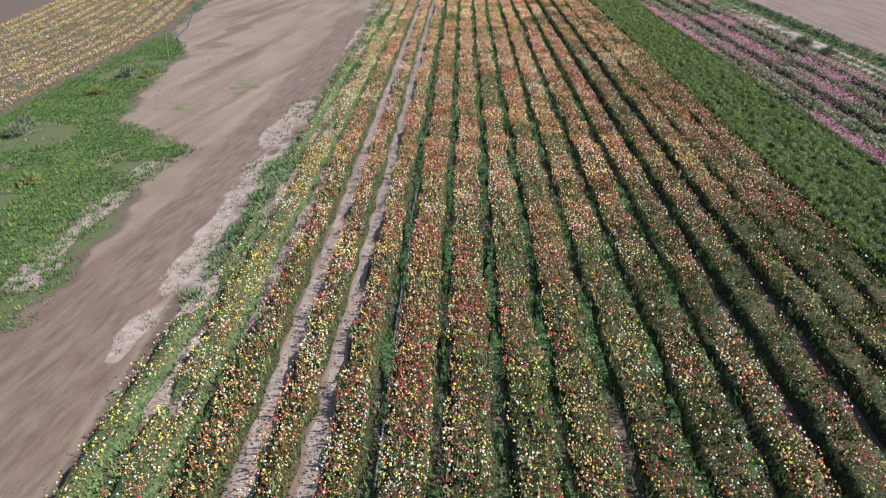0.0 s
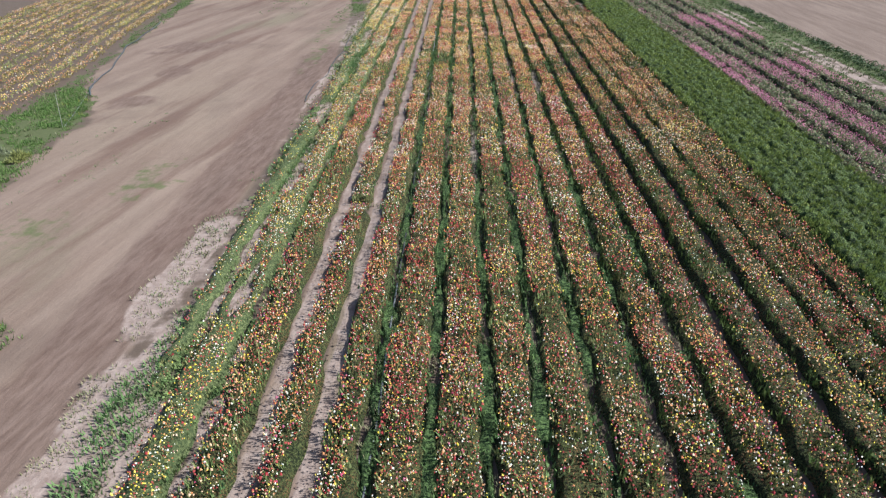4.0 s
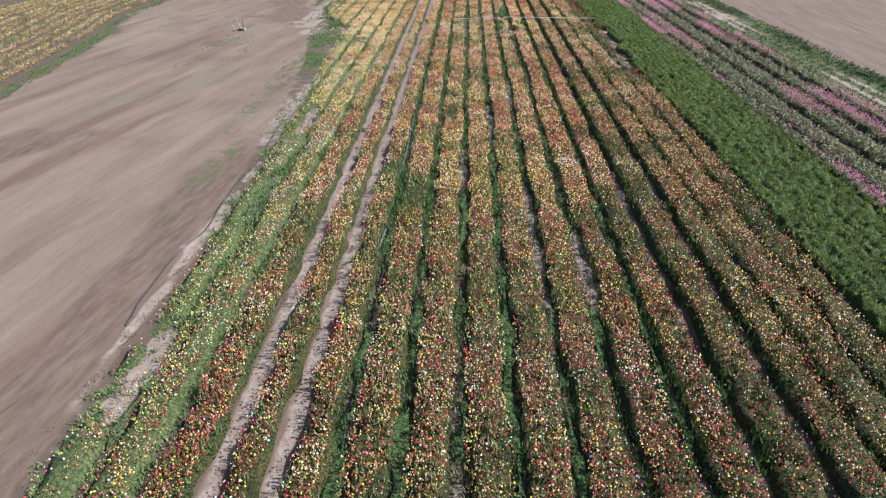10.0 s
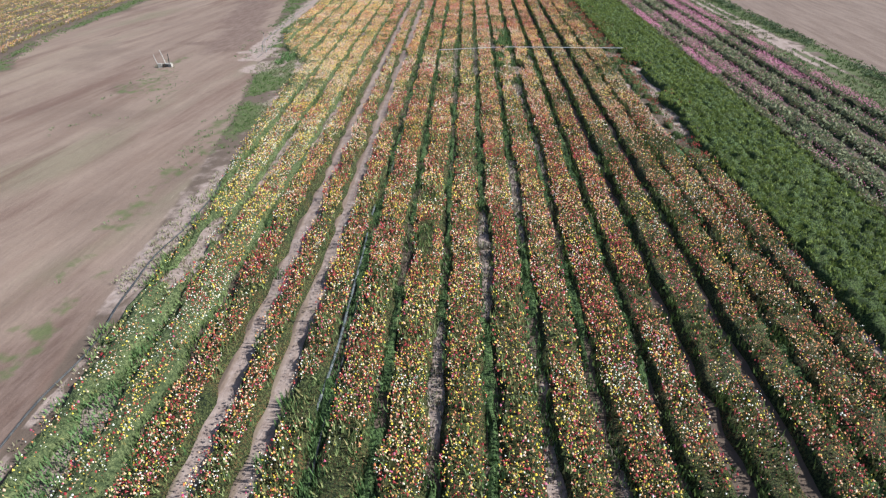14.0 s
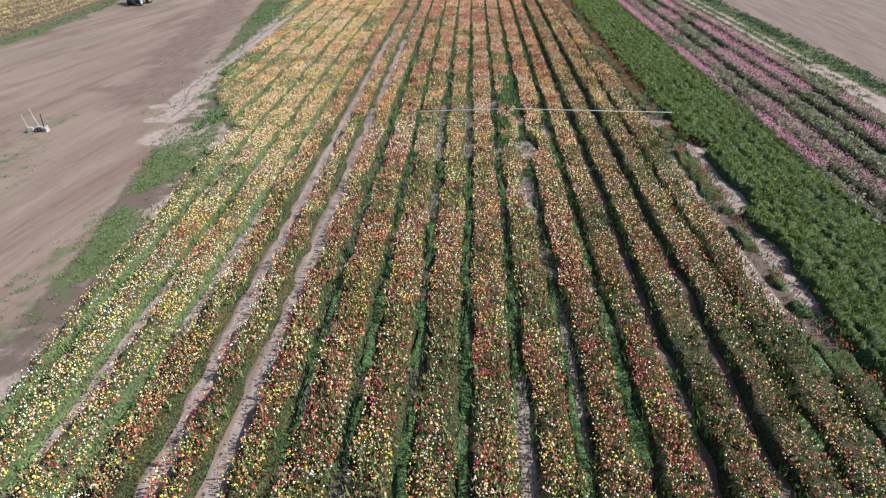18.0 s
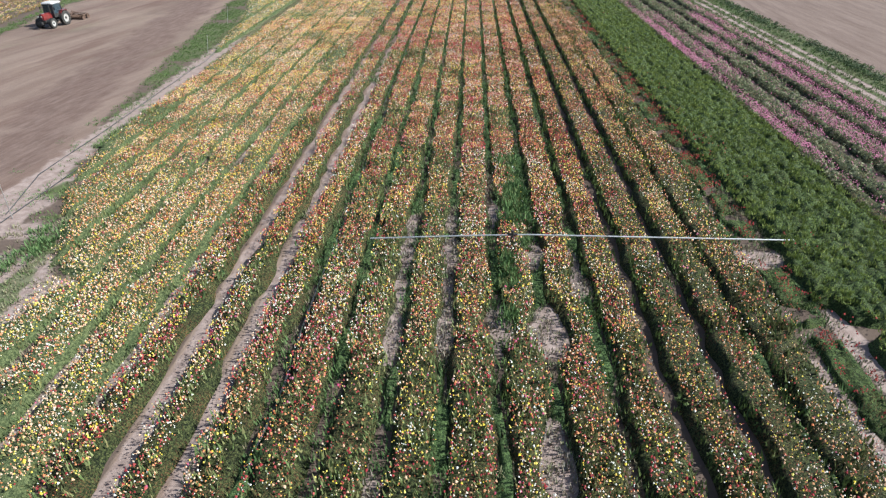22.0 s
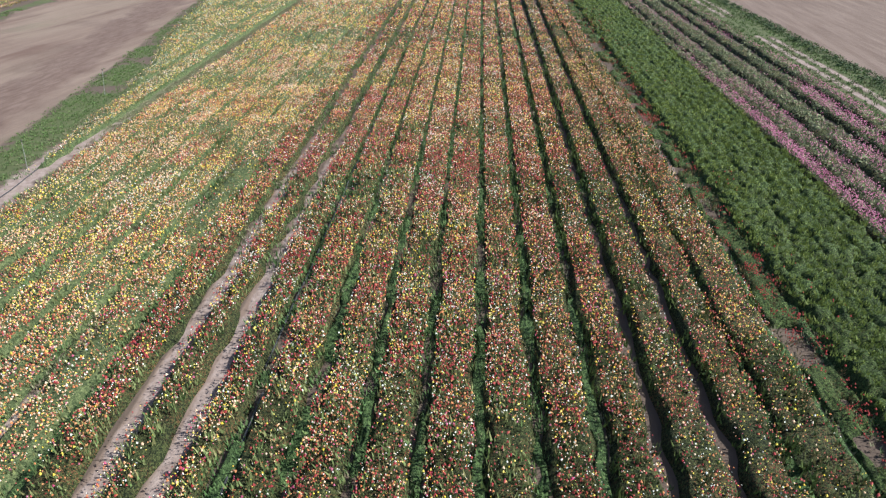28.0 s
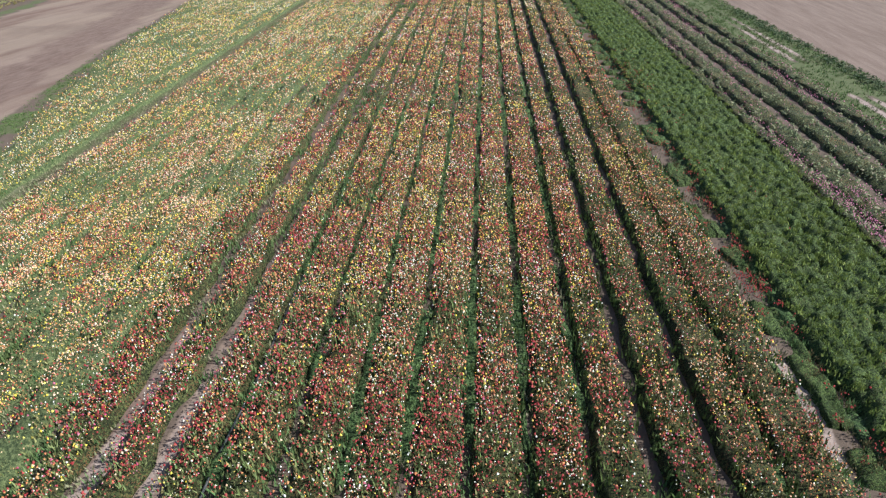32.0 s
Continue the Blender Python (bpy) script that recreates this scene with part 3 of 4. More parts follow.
def flower_bed(i, x0, x1, y0, y1, weights, amount, edge=None):
    xc, yc = (x0 + x1) / 2, (y0 + y1) / 2
    flank = 0.14 if x0 > 9.6 else 0.24 if x0 > 5.5 else 0.12 if x0 > 3 else 0.05
    hue = "yellow and cream" if weights[2] > 0.3 else "red, orange, yellow and white"
    bed = thing("flower_bed", xc, yc, 0, "long bed of %s blossoms over olive-green stems" % hue, "flower bed", "flower beds")
    # leaf mass under the stems, its colour darkened for the shade there
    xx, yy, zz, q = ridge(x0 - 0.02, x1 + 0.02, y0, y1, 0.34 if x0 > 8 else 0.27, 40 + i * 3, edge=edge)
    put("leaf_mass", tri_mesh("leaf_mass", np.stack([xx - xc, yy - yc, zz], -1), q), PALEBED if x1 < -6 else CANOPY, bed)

    def inside(x, y):
        ok = (1 - spots(x, y, SANDY)) > rng.uniform(0.2, 0.8, len(x))
        if edge is not None:
            ok &= x > line_x(y, edge) + 1.8 * rng.uniform(0, 1, len(x)) ** 2
        grow = 0.16 * smooth(126, 142, y)
        ok &= x > x0 - grow + 0.34 * (vnoise(x * 0 + x0, y, 1.1, 160 + i) - 0.4)
        ok &= x < x1 + grow - 0.34 * (vnoise(x * 0 + x1, y, 1.1, 170 + i) - 0.4)
        if x0 < -8:
            ok &= rng.uniform(0, 1, len(x)) > 0.35 * (1 - smooth(70, 90, y))
        return ok & (thin(y) > rng.uniform(0, 1, len(x)))

    x, y = scatter(x0 - 0.02, x1 + 0.02, y0, y1, 25)
    k = inside(x, y)
    x, y = x[k], y[k]
    h = rng.uniform(0.40, 0.58, len(x)) * (0.68 if x1 < -6 else 1.0) * (0.75 + 0.5 * vnoise(x, y, 1.1, 60 + i))
    side = np.minimum(x - x0, x1 - x) + 0.12 * (vnoise(x, y, 0.7, 610 + i) - 0.5) < flank
    wide = rng.uniform(0.26, 0.40, len(x)) * (0.78 if x1 < -3 else 1.0)
    stems = BLADE_PALE if x1 < -6 else BLADE if x1 < 6 else BLADE_MID
    for name, m, mt in (("foliage", ~side, stems), ("flank_leaves", side, BLADE_GREEN if x1 > 4 else WEED)):
        strewn(name, BLADES, x[m], y[m], np.full(m.sum(), 0.02), wide[m], h[m], mt, bed, (xc, yc), "" if name == "foliage" else "green leafy edge")
    if x0 > 8:
        x, y = scatter(x0, x1, y0, y1, 5)
        k = inside(x, y)
        x, y = x[k], y[k]
        strewn("leafy_clumps", DOMES, x, y, np.full(len(x), 0.02), rng.uniform(0.2, 0.36, len(x)), rng.uniform(0.36, 0.54, len(x)), BLADE_GREEN, bed, (xc, yc))
    inner = flank * 0.75 - 0.1
    x, y = scatter(x0 + inner, x1 - inner, y0, y1, amount * 1.08)
    k = inside(x, y)
    x, y = x[k], y[k]
    dense = 0.30 + 1.35 * vnoise(x, y, 2.6, 90 + i) * (0.25 + 0.75 * vnoise(x, y, 0.55, 120 + i) + 0.7 * vnoise(x, y, 0.22, 150 + i))
    dense *= (0.55 + 0.8 * vnoise(x * 0.14, y, 3.1, 95)) * (1 - np.where(x < -6, 0.68, 0.96) * spots(x, y, GREEN))
    dense *= 1 - 0.4 * (1 - smooth(14, 40, y)) * smooth(-4, 4, x)
    if weights is PALE:
        dense *= 1.25 - 0.4 * smooth(112, 124, y)
    k = dense > rng.uniform(0.1, 1.0, len(x))
    x, y = x[k], y[k]
    # colours drift along the bed in drifts of a metre or two
    mild = smooth(84, 106, y) if weights is PALE else np.ones(len(x))
    w = np.stack([(wt * mild + WILD[c] * (1 - mild)) * (0.12 + 2.4 * vnoise(x, y, 1.9 + 0.4 * c, 200 + 7 * c) ** 3 + (5.0 if c == 0 else 2.4) * vnoise(x, y, 0.5 + 0.07 * c, 250 + 7 * c) ** (4 if c == 0 else 3) + 0.8 * vnoise(x, y, 9.0, 300 + 5 * c) ** 2) for c, wt in enumerate(weights)], -1)
    w[:, [0, 1, 4]] *= (0.5 + 1.1 * vnoise(x * 0.14, y, 4.2, 97))[:, None]
    w[:, [2, 5]] *= (1 - 0.35 * (1 - smooth(40, 64, y)) * (x > -5))[:, None]
    # the middle beds turn red towards their far half
    w[:, [0, 4]] *= (1 + 0.3 * smooth(114, 128, y) * smooth(-9, -6, x) * (1 - smooth(3, 8, x)))[:, None]
    w[:, 0] *= 1 - 0.6 * smooth(96, 101, y) * (1 - smooth(111, 117, y))
    w = np.cumsum(w / w.sum(-1, keepdims=True), -1)
    col = (rng.uniform(0, 1, len(x))[:, None] > w).sum(-1).clip(0, 5)
    z = rng.uniform(0.40, 0.62, len(x)) * (0.7 if x1 < -6 else 1.0) * (0.8 + 0.4 * vnoise(x, y, 1.1, 60 + i))
    far = 1.0 + 0.6 * smooth(150, 178, y)
    s = np.clip(0.0203 * np.exp(rng.normal(0, 0.38, len(x))), 0.011, 0.045) * far * (0.88 if x0 > 8 else 0.97)
    for c, nm in enumerate(ORDER):
        m = col == c
        strewn(nm + "_blossoms", [(BLOSSOM, BLOSSOM_F)], x[m], y[m], z[m], s[m] * (1.2, 1.1, 1.0, 0.86, 1.1, 1.08)[c], None, PETALS[nm], bed, (xc, yc))
    return bed


MIXED = (0.32, 0.19, 0.17, 0.15, 0.05, 0.12)
WARM = (0.35, 0.21, 0.15, 0.13, 0.06, 0.10)
PALE = (0.15, 0.23, 0.20, 0.10, 0.03, 0.29)
WILD = (0.22, 0.13, 0.31, 0.23, 0.03, 0.08)    # the weedy near ends of the left-hand beds
OLIVE = (0.30, 0.27, 0.16, 0.10, 0.02, 0.15)


def start_of(x):
    """Where along y a left-hand bed begins, by the slanting edge of the field."""
    for y in np.arange(Y0, Y1, 0.5):
        if line_x(y, EDGE) < x - 0.1:
            return float(y)
    return Y1


for i, (a, b) in enumerate(zip(FURROWS[:-1], FURROWS[1:])):
    x0, x1 = a + BARE.get(a, 0.17), b - BARE.get(b, 0.14)
    w = PALE if b <= -6 else MIXED if i % 3 else WARM
    if b >= 10.5:
        w = OLIVE
    n = 205 if b < 9 else 160
    if b > 13:
        flower_bed(i, x0, b - 0.06, Y0, 86.0, OLIVE, 130)
        continue
    if b <= -6.5:
        n = 215
    flower_bed(i, x0, x1, start_of(x1) if b < -5 else Y0, Y1, w, n, EDGE if b < -5 else None)
# beds beyond the grassy lane, where the field widens
for j, (x0, x1) in enumerate([(-18.45, -17.15), (-20.7, -19.1), (-22.5, -20.85), (-24.4, -22.65), (-26.4, -24.55), (-28.6, -26.55), (-31.0, -28.75)]):
    flower_bed(30 + j, x0, x1, start_of(x1), Y1, (0.03, 0.23, 0.27, 0.20, 0.01, 0.26), 130, EDGE)

# ---- weeds in the furrows ----
for i, fx in enumerate(FURROWS):
    if fx in (-5.1, -3.62):
        cover = 0.02
    elif fx in (8.0, 9.52):
        cover = 0.12
    else:
        cover = 0.97 if fx > -6 else 0.7
    ys = start_of(fx + 0.2) if fx < -5.5 else Y0
    x, y = scatter(fx - 0.4, fx + 0.36, ys, Y1, 21)
    keep = (vnoise(x, y, 2.2, 500 + i) < cover + 0.05) & (thin(y) > rng.uniform(0, 1, len(x))) & (spots(x, y, SANDY) < rng.uniform(0.2, 0.9, len(x)))
    if fx in (-5.1, -3.62):
        keep |= (y > 130) & (vnoise(x, y, 1.5, 520) < 0.45 + 0.2 * smooth(134, 150, y)) & (rng.uniform(0, 1, len(x)) < 0.75)
    x, y = x[keep], y[keep]
    strip = thing("weed_strip", fx, 120, 0, "strip of low green weeds in a furrow between beds", "weeds", "furrow weeds")
    if cover > 0.5:
        mx, my, mz, mq = ridge(fx - 0.21, fx + 0.20, ys, Y1, 0.13 if fx < -6 else 0.19, 560 + i, cols=6, step=0.27, lumps=0.3)
        mz = mz - 0.26 * smooth(0.54, 0.68, vnoise(mx, my, 1.7, 580 + i))
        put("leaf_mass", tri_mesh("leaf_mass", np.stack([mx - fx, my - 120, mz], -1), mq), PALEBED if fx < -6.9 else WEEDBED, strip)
    dry = (vnoise(x, y, 2.4, 540 + i) > 0.52) & (rng.uniform(0, 1, len(x)) < 0.8)
    strewn("weed_cover", WEEDS, x[~dry], y[~dry], np.full((~dry).sum(), 0.02), rng.uniform(0.16, 0.27, (~dry).sum()), rng.uniform(0.14, 0.28, (~dry).sum()), WEED_PALE if fx < -6 else WEED, strip, (fx, 120))
    strewn("withered_cover", WEEDS, x[dry], y[dry], np.full(dry.sum(), 0.04), rng.uniform(0.16, 0.26, dry.sum()), rng.uniform(0.10, 0.18, dry.sum()), HEDGE, strip, (fx, 120), "withered grey weeds")

x, y = scatter(-15, 14, Y0, 170, 30)
keep = spots(x, y, GREEN) > rng.uniform(0.2, 0.9, len(x))
x, y = x[keep], y[keep]
wp = thing("weed_patch", 0, 100, 0, "rank green weeds overgrowing parts of the flower beds", "weeds", kind="stuff")
lush = (x > 3.2) & (x < 5.4) & (y > 103) & (y < 117) & (rng.uniform(0, 1, len(x)) < 0.6)
strewn("leaf_clumps", BUSHES, x[lush], y[lush], np.full(lush.sum(), 0.02), rng.uniform(0.35, 0.55, lush.sum()), rng.uniform(0.35, 0.6, lush.sum()), WEED, wp, (0, 100))
x, y = x[~lush], y[~lush]
strewn("weed_cover", WEEDS, x, y, np.full(len(x), 0.05), rng.uniform(0.16, 0.3, len(x)), rng.uniform(0.2, 0.42, len(x)) * np.where(x < -6, 0.55, 1.0), WEED, wp, (0, 100))

x, y = scatter(-15, 14, Y0, 160, 30)
keep = spots(x, y, SANDY) > rng.uniform(0.15, 1.6, len(x))
x, y = x[keep], y[keep]
dg = thing("dead_grass", 0, 90, 0, "withered pale grass on bare sandy spots", "grass", kind="stuff")
strewn("weed_cover", WEEDS, x, y, np.zeros(len(x)), rng.uniform(0.12, 0.22, len(x)), rng.uniform(0.07, 0.16, len(x)), HEDGE, dg, (0, 90))

WITHER = plant_mat("withered_leaf", (0.215, 0.185, 0.150), (0.310, 0.275, 0.230), (0.150, 0.135, 0.095), 0.4)
x, y = scatter(-1.6, 7.4, Y0, 160, 14)
keep = (spots(x, y, SANDY) > rng.uniform(0.2, 0.9, len(x))) & (vnoise(x, y, 0.8, 541) > 0.3)
x, y = x[keep], y[keep]
strewn("withered_cover", WEEDS, x, y, np.zeros(len(x)), rng.uniform(0.14, 0.24, len(x)), rng.uniform(0.12, 0.26, len(x)), WITHER, dg, (0, 90), "withered grey weeds")

# ---- green crop strip and the rows of mauve flowers beyond ----
def crop_row(name, x0, x1, label, category, group, material, per_m2, size, tall, bloom=None, bloom_n=0, inset=0.0, ya=Y0, yb=Y1):
    xc, yc = (x0 + x1) / 2, 120
    row = thing(name, xc, yc, 0, label, category, group)
    flat = not (inset or bloom)
    xx, yy, zz, q = ridge(x0 + 0.5 * inset, x1 - 0.5 * inset, ya, yb, tall * (0.5 if inset else 0.6 if bloom else 1.0), 740 if flat else int(700 + x0 * 10), *((7, 0.34) if inset else (12, 0.13)), flat=flat, lumps=0.0 if inset else BUSH)
    if bloom and not inset:
        zz = zz - 0.4 * smooth(0.5, 0.66, vnoise(xx, yy, 0.9, 746))
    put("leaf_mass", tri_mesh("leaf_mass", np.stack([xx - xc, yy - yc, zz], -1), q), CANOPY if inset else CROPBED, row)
    if flat:
        # bushes standing shoulder to shoulder
        x, y = scatter(x0, x1, ya, yb, 24)
        lump = lumpy(x, y, BUSH, 740)
        k = (np.maximum(thin(y), 0.45) > rng.uniform(0, 1, len(x))) & (spots(x, y, SANDY) < 0.5) & (lump > rng.uniform(0.15, 0.6, len(x)))
        x, y, lump = x[k], y[k], lump[k]
        strewn("foliage", SHOOTS, x, y, tall * 0.75 * lump, rng.uniform(0.2, 0.34, len(x)), tall * rng.uniform(0.4, 0.66, len(x)), material, row, (xc, yc))
    else:
        x, y = scatter(x0 + inset, x1 - inset, ya, yb, per_m2)
        k = (thin(y) > rng.uniform(0, 1, len(x))) & (spots(x, y, SANDY) < 0.5) & (vnoise(x, y, 0.5, 719) > (0.22 if inset else 0.4))
        x, y = x[k], y[k]
        sz, h = rng.uniform(0.7, 1.25, len(x)) * size, rng.uniform(0.75, 1.25, len(x)) * tall * (0.9 if inset else 0.35 + 0.95 * lumpy(x, y, BUSH, 740))
        faded = (not inset) & (vnoise(x, y, 1.3, 742) + 0.25 * smooth(60, 110, y) > 0.45)
        kinds = DOMES if inset else FINE
        strewn("foliage", kinds, x[~faded], y[~faded], np.full((~faded).sum(), 0.02), sz[~faded], h[~faded], material, row, (xc, yc))
        strewn("faded_foliage", kinds, x[faded], y[faded], np.full(faded.sum(), 0.02), sz[faded], h[faded], BROWN, row, (xc, yc), "brown faded leaves")
    if bloom:
        x, y = scatter(x0 + inset, x1 - inset, ya, yb, bloom_n)
        d = (0.08 + 1.1 * smooth(0.42, 0.72, vnoise(x, y, 6.0, int(730 + x0)))) * (0.35 + 1.3 * vnoise(x, y, 0.8, 733))
        d = d * (1 - 0.45 * smooth(138, 156, y))
        if not inset:
            d = 2.3 * (vnoise(x, y, 0.45, 734) - 0.5) * (0.4 + vnoise(x, y, 5.0, 735)) * (1 - spots(x, y, SANDY)) * (0.25 + 0.75 * smooth(60, 96, y))
        k = (d > rng.uniform(0, 1, len(x))) & (thin(y) > rng.uniform(0, 1, len(x)))
        x, y = x[k], y[k]
        strewn("blossoms", [(BLOSSOM, BLOSSOM_F)], x, y, tall * rng.uniform(0.75, 1.15, len(x)), rng.uniform(0.019, 0.036, len(x)) * (0.95 if inset else 1.0), None, bloom, row, (xc, yc))
    return row


crop_row("poppy_row", 12.55, 13.5, "loose leafy row dotted with deep red blossoms", "flower row", "", BLADE_GREEN, 13, 0.3, 0.40, POPPY, 170, ya=84.0)
for x0, x1 in ((13.55, 14.75), (14.75, 15.95), (15.95, 17.1), (17.1, 18.35)):
    crop_row("crop_row", x0, x1, "dense row of dark green bushy leaves, no blossoms", "crop row", "green crop rows", CROP, 15, 0.32, 0.52)
for x0, x1, n in ((18.4, 19.35, 330), (19.42, 20.88, 120), (21.28, 22.85, 190), (23.2, 24.5, 230), (24.85, 25.8, 230)):
    crop_row("blossom_row", x0, x1, "hedge-like row with mauve-pink blossoms over grey-green leaves", "flower row", "mauve flower rows", MAUVE_LEAF, 12, 0.38, 0.52, MAUVE, n * 0.6, inset=0.12)
# stray red blossoms among the green bushes
x, y = scatter(13.5, 16.2, 84, 180, 9)
k = (smooth(0.5, 0.75, vnoise(x, y, 1.5, 745)) * (1 - smooth(13.6, 16.2, x)) * smooth(84, 104, y)) > rng.uniform(0, 1, len(x))
x, y = x[k], y[k]
stray = thing("stray_poppies", 14.4, 130, 0, "scattered deep red blossoms among green bushes", "flowers", kind="stuff")
strewn("blossoms", [(BLOSSOM, BLOSSOM_F)], x, y, rng.uniform(0.38, 0.52, len(x)), rng.uniform(0.025, 0.045, len(x)), None, POPPY, stray, (14.4, 130))

# ---- verges and weeds ----
def verge(name, label, x0, x1, y0, y1, per_m2, rule, material, size, tall, kinds=WEEDS):
    x, y = scatter(x0, x1, y0, y1, per_m2 * 1.2)
    k = rule(x, y) > rng.uniform(0, 1, len(x))
    x, y = x[k], y[k]
    xc, yc = (x0 + x1) / 2, (y0 + y1) / 2
    g = thing(name, xc, yc, 0, label, "weeds", kind="stuff")
    strewn("weed_cover", kinds, x, y, np.zeros(len(x)), rng.uniform(0.7, 1.3, len(x)) * size * 0.8, rng.uniform(0.6, 1.3, len(x)) * tall * 0.75, material, g, (xc, yc))


verge("grass_verge", "grassy verge beside a dirt track", 25.2, 31.0, Y0, Y1, 12,
      lambda x, y: 0.95 * (1 - 0.9 * np.maximum(np.exp(-((x - 27.4) / 0.35) ** 2), np.exp(-((x - 28.4) / 0.3) ** 2))) * (0.55 + 0.45 * vnoise(x, y, 2.5, 801)) * (1 - spots(x, y, [(28.0, 113, 1.3, 9), (27.8, 60, 0.8, 8)])), VERGE, 0.3, 0.2)
RIM_GREEN = plant_mat("rim_green", (0.045, 0.070, 0.030), (0.080, 0.100, 0.045), (0.026, 0.042, 0.018), 0.4)
verge("field_rim", "dark green weeds at the rim of a bare field", 29.4, 30.7, Y0, Y1, 6,
      lambda x, y: smooth(0.15, 0.5, vnoise(x, y, 4, 803)), RIM_GREEN, 0.5, 0.4, DOMES)
verge("grass_verge", "pale dry grass beside a dirt track", 25.8, 29.8, Y0, Y1, 5,
      lambda x, y: smooth(0.4, 0.6, vnoise(x, y, 3, 804)), GRASS, 0.3, 0.2)
verge("weed_patch", "green weeds along the edge of ploughed soil", -30, -9, 86, 190, 20,
      lambda x, y: smooth(0.02, 0.4, vnoise(x, y, 2.6, 33)) * smooth(86, 92, y) * smooth(-0.4, 0.5, x - line_x(y, PLOUGH)) * smooth(-0.2, 0.6, line_x(y, EDGE) - x) * (1 - spots(x, y, [(-15, 108, 2.6, 5.5)])) * (1 - 0.9 * np.exp(-((x + 16.9 + (y - 125) * 0.03) / 1.0) ** 2) * smooth(108, 112, y) * (1 - smooth(142, 152, y))), VERGE, 0.2, 0.13)
LUSH = plant_mat("lush_weed", (0.062, 0.115, 0.028), (0.125, 0.180, 0.052), (0.032, 0.060, 0.016), 0.55)
verge("weed_patch", "lush green weeds with pale scrub beside ploughed soil", -40, -13, 2, 60, 30,
      lambda x, y: smooth(-0.4, 0.8, line_x(y, FAR) - x) * smooth(-0.4, 0.6, x - line_x(y, OTHER) + 0.3) * (1 - spots(x, y, [(-21, 19, 2.4, 3.2)])) * smooth(0.15, 0.4, vnoise(x, y, 2.0, 805)), LUSH, 0.22, 0.2)
CHARLOCK = plant_mat("flowering_weed", (0.230, 0.250, 0.050), (0.330, 0.310, 0.075), (0.130, 0.165, 0.040), 0.5)
verge("weed_patch", "yellow-green flowering weeds in clumps beside ploughed soil", -40, -13, 2, 60, 2,
      lambda x, y: smooth(-0.2, 0.8, line_x(y, FAR) - x) * smooth(-0.4, 0.6, x - line_x(y, OTHER) + 0.3) * smooth(0.55, 0.72, vnoise(x, y, 1.6, 808)), CHARLOCK, 0.2, 0.26)
verge("dry_grass", "pale withered stalks among lush weeds", -40, -13, 2, 60, 2,
      lambda x, y: smooth(-0.2, 0.8, line_x(y, FAR) - x) * smooth(-0.4, 0.6, x - line_x(y, OTHER) + 0.3) * smooth(0.45, 0.7, vnoise(x, y, 1.1, 806)), HEDGE, 0.26, 0.3)
verge("weed_patch", "green weeds between ploughed soil and a far flower bed", -46, -25, 58, 180, 9,
      lambda x, y: smooth(-0.3, 0.5, line_x(y, FAR) - x) * smooth(-0.5, 0.4, x - line_x(y, OTHER)) * (0.5 + 0.5 * vnoise(x, y, 2.0, 813)), VERGE, 0.26, 0.18)
verge("weed_patch", "thin green weeds sprouting on bare soil", -26, -9.5, 8, 110, 5,
      lambda x, y: spots(x, y, [(-21.5, 100, 2.5, 7), (-13.5, 88, 0.7, 9), (-19, 46, 2.2, 5), (-22.4, 106, 1.4, 2), (-9.9, 30, 0.6, 22)], 0.6) * smooth(0.5, 0.75, vnoise(x, y, 1.2, 807)), WEED, 0.2, 0.14)
verge("weed_patch", "scattered small weeds on a sandy margin", -18.6, -15.2, 108, 150, 7,
      lambda x, y: smooth(0.5, 0.7, vnoise(x, y, 0.9, 811)) * smooth(-0.3, 0.3, line_x(y, EDGE) - x), WEED, 0.2, 0.12)
verge("lane_grass", "pale dry grass wheel tracks of a lane between flower beds", -19.2, -16.1, 130, Y1, 34,
      lambda x, y: smooth(138, 148, y) * ((np.abs(x + 16.6) < 0.42) | (np.abs(x + 18.8) < 0.33)) * (0.45 + 0.55 * vnoise(x, y, 1.2, 809)), HEDGE, 0.2, 0.15)

# ---- second flower field across the ploughed strip ----
STRAW = plant_mat("straw_leaf", (0.150, 0.135, 0.048), (0.235, 0.190, 0.075), (0.170, 0.095, 0.035), 0.5)
for j in range(12):
    off = -0.4 - j * 1.55
    bed = None
    ys = np.arange(4, 216, 0.34)
    x, y = scatter(-1.05, -0.15, 4, 216, 20)
    xw = line_x(y, OTHER) + off + x
    seen = (line_x(y, OTHER) > -48) & (vnoise(xw, y, 3.0, 830 + j) > 0.2)
    xw, y = xw[seen], y[seen]
    bed = thing("far_flower_bed", -32 + off, 90, 0, "distant bed of orange and yellow blossoms with dry leaves", "flower bed", "far flower beds")
    base = (-32 + off, 90)
    cx, cy = scatter(-1.1, -0.1, 4, 216, 7)
    cx = line_x(cy, OTHER) + off + cx
    strewn("foliage", BLADES, cx, cy, np.zeros(len(cx)), rng.uniform(0.4, 0.56, len(cx)), rng.uniform(0.25, 0.4, len(cx)), BLADE_PALE if j % 3 == 1 else STRAW, bed, base)
    pick = rng.choice(4, len(xw), p=(0.30, 0.34, 0.08, 0.28) if j % 3 == 1 else (0.50, 0.12, 0.06, 0.32))
    for c, nm in enumerate(("orange", "yellow", "white", "peach")):
        m = pick == c
        strewn(nm + "_blossoms", [(BLOSSOM, BLOSSOM_F)], xw[m], y[m], rng.uniform(0.2, 0.4, m.sum()), rng.uniform(0.026, 0.046, m.sum()), None, PETALS[nm], bed, base)

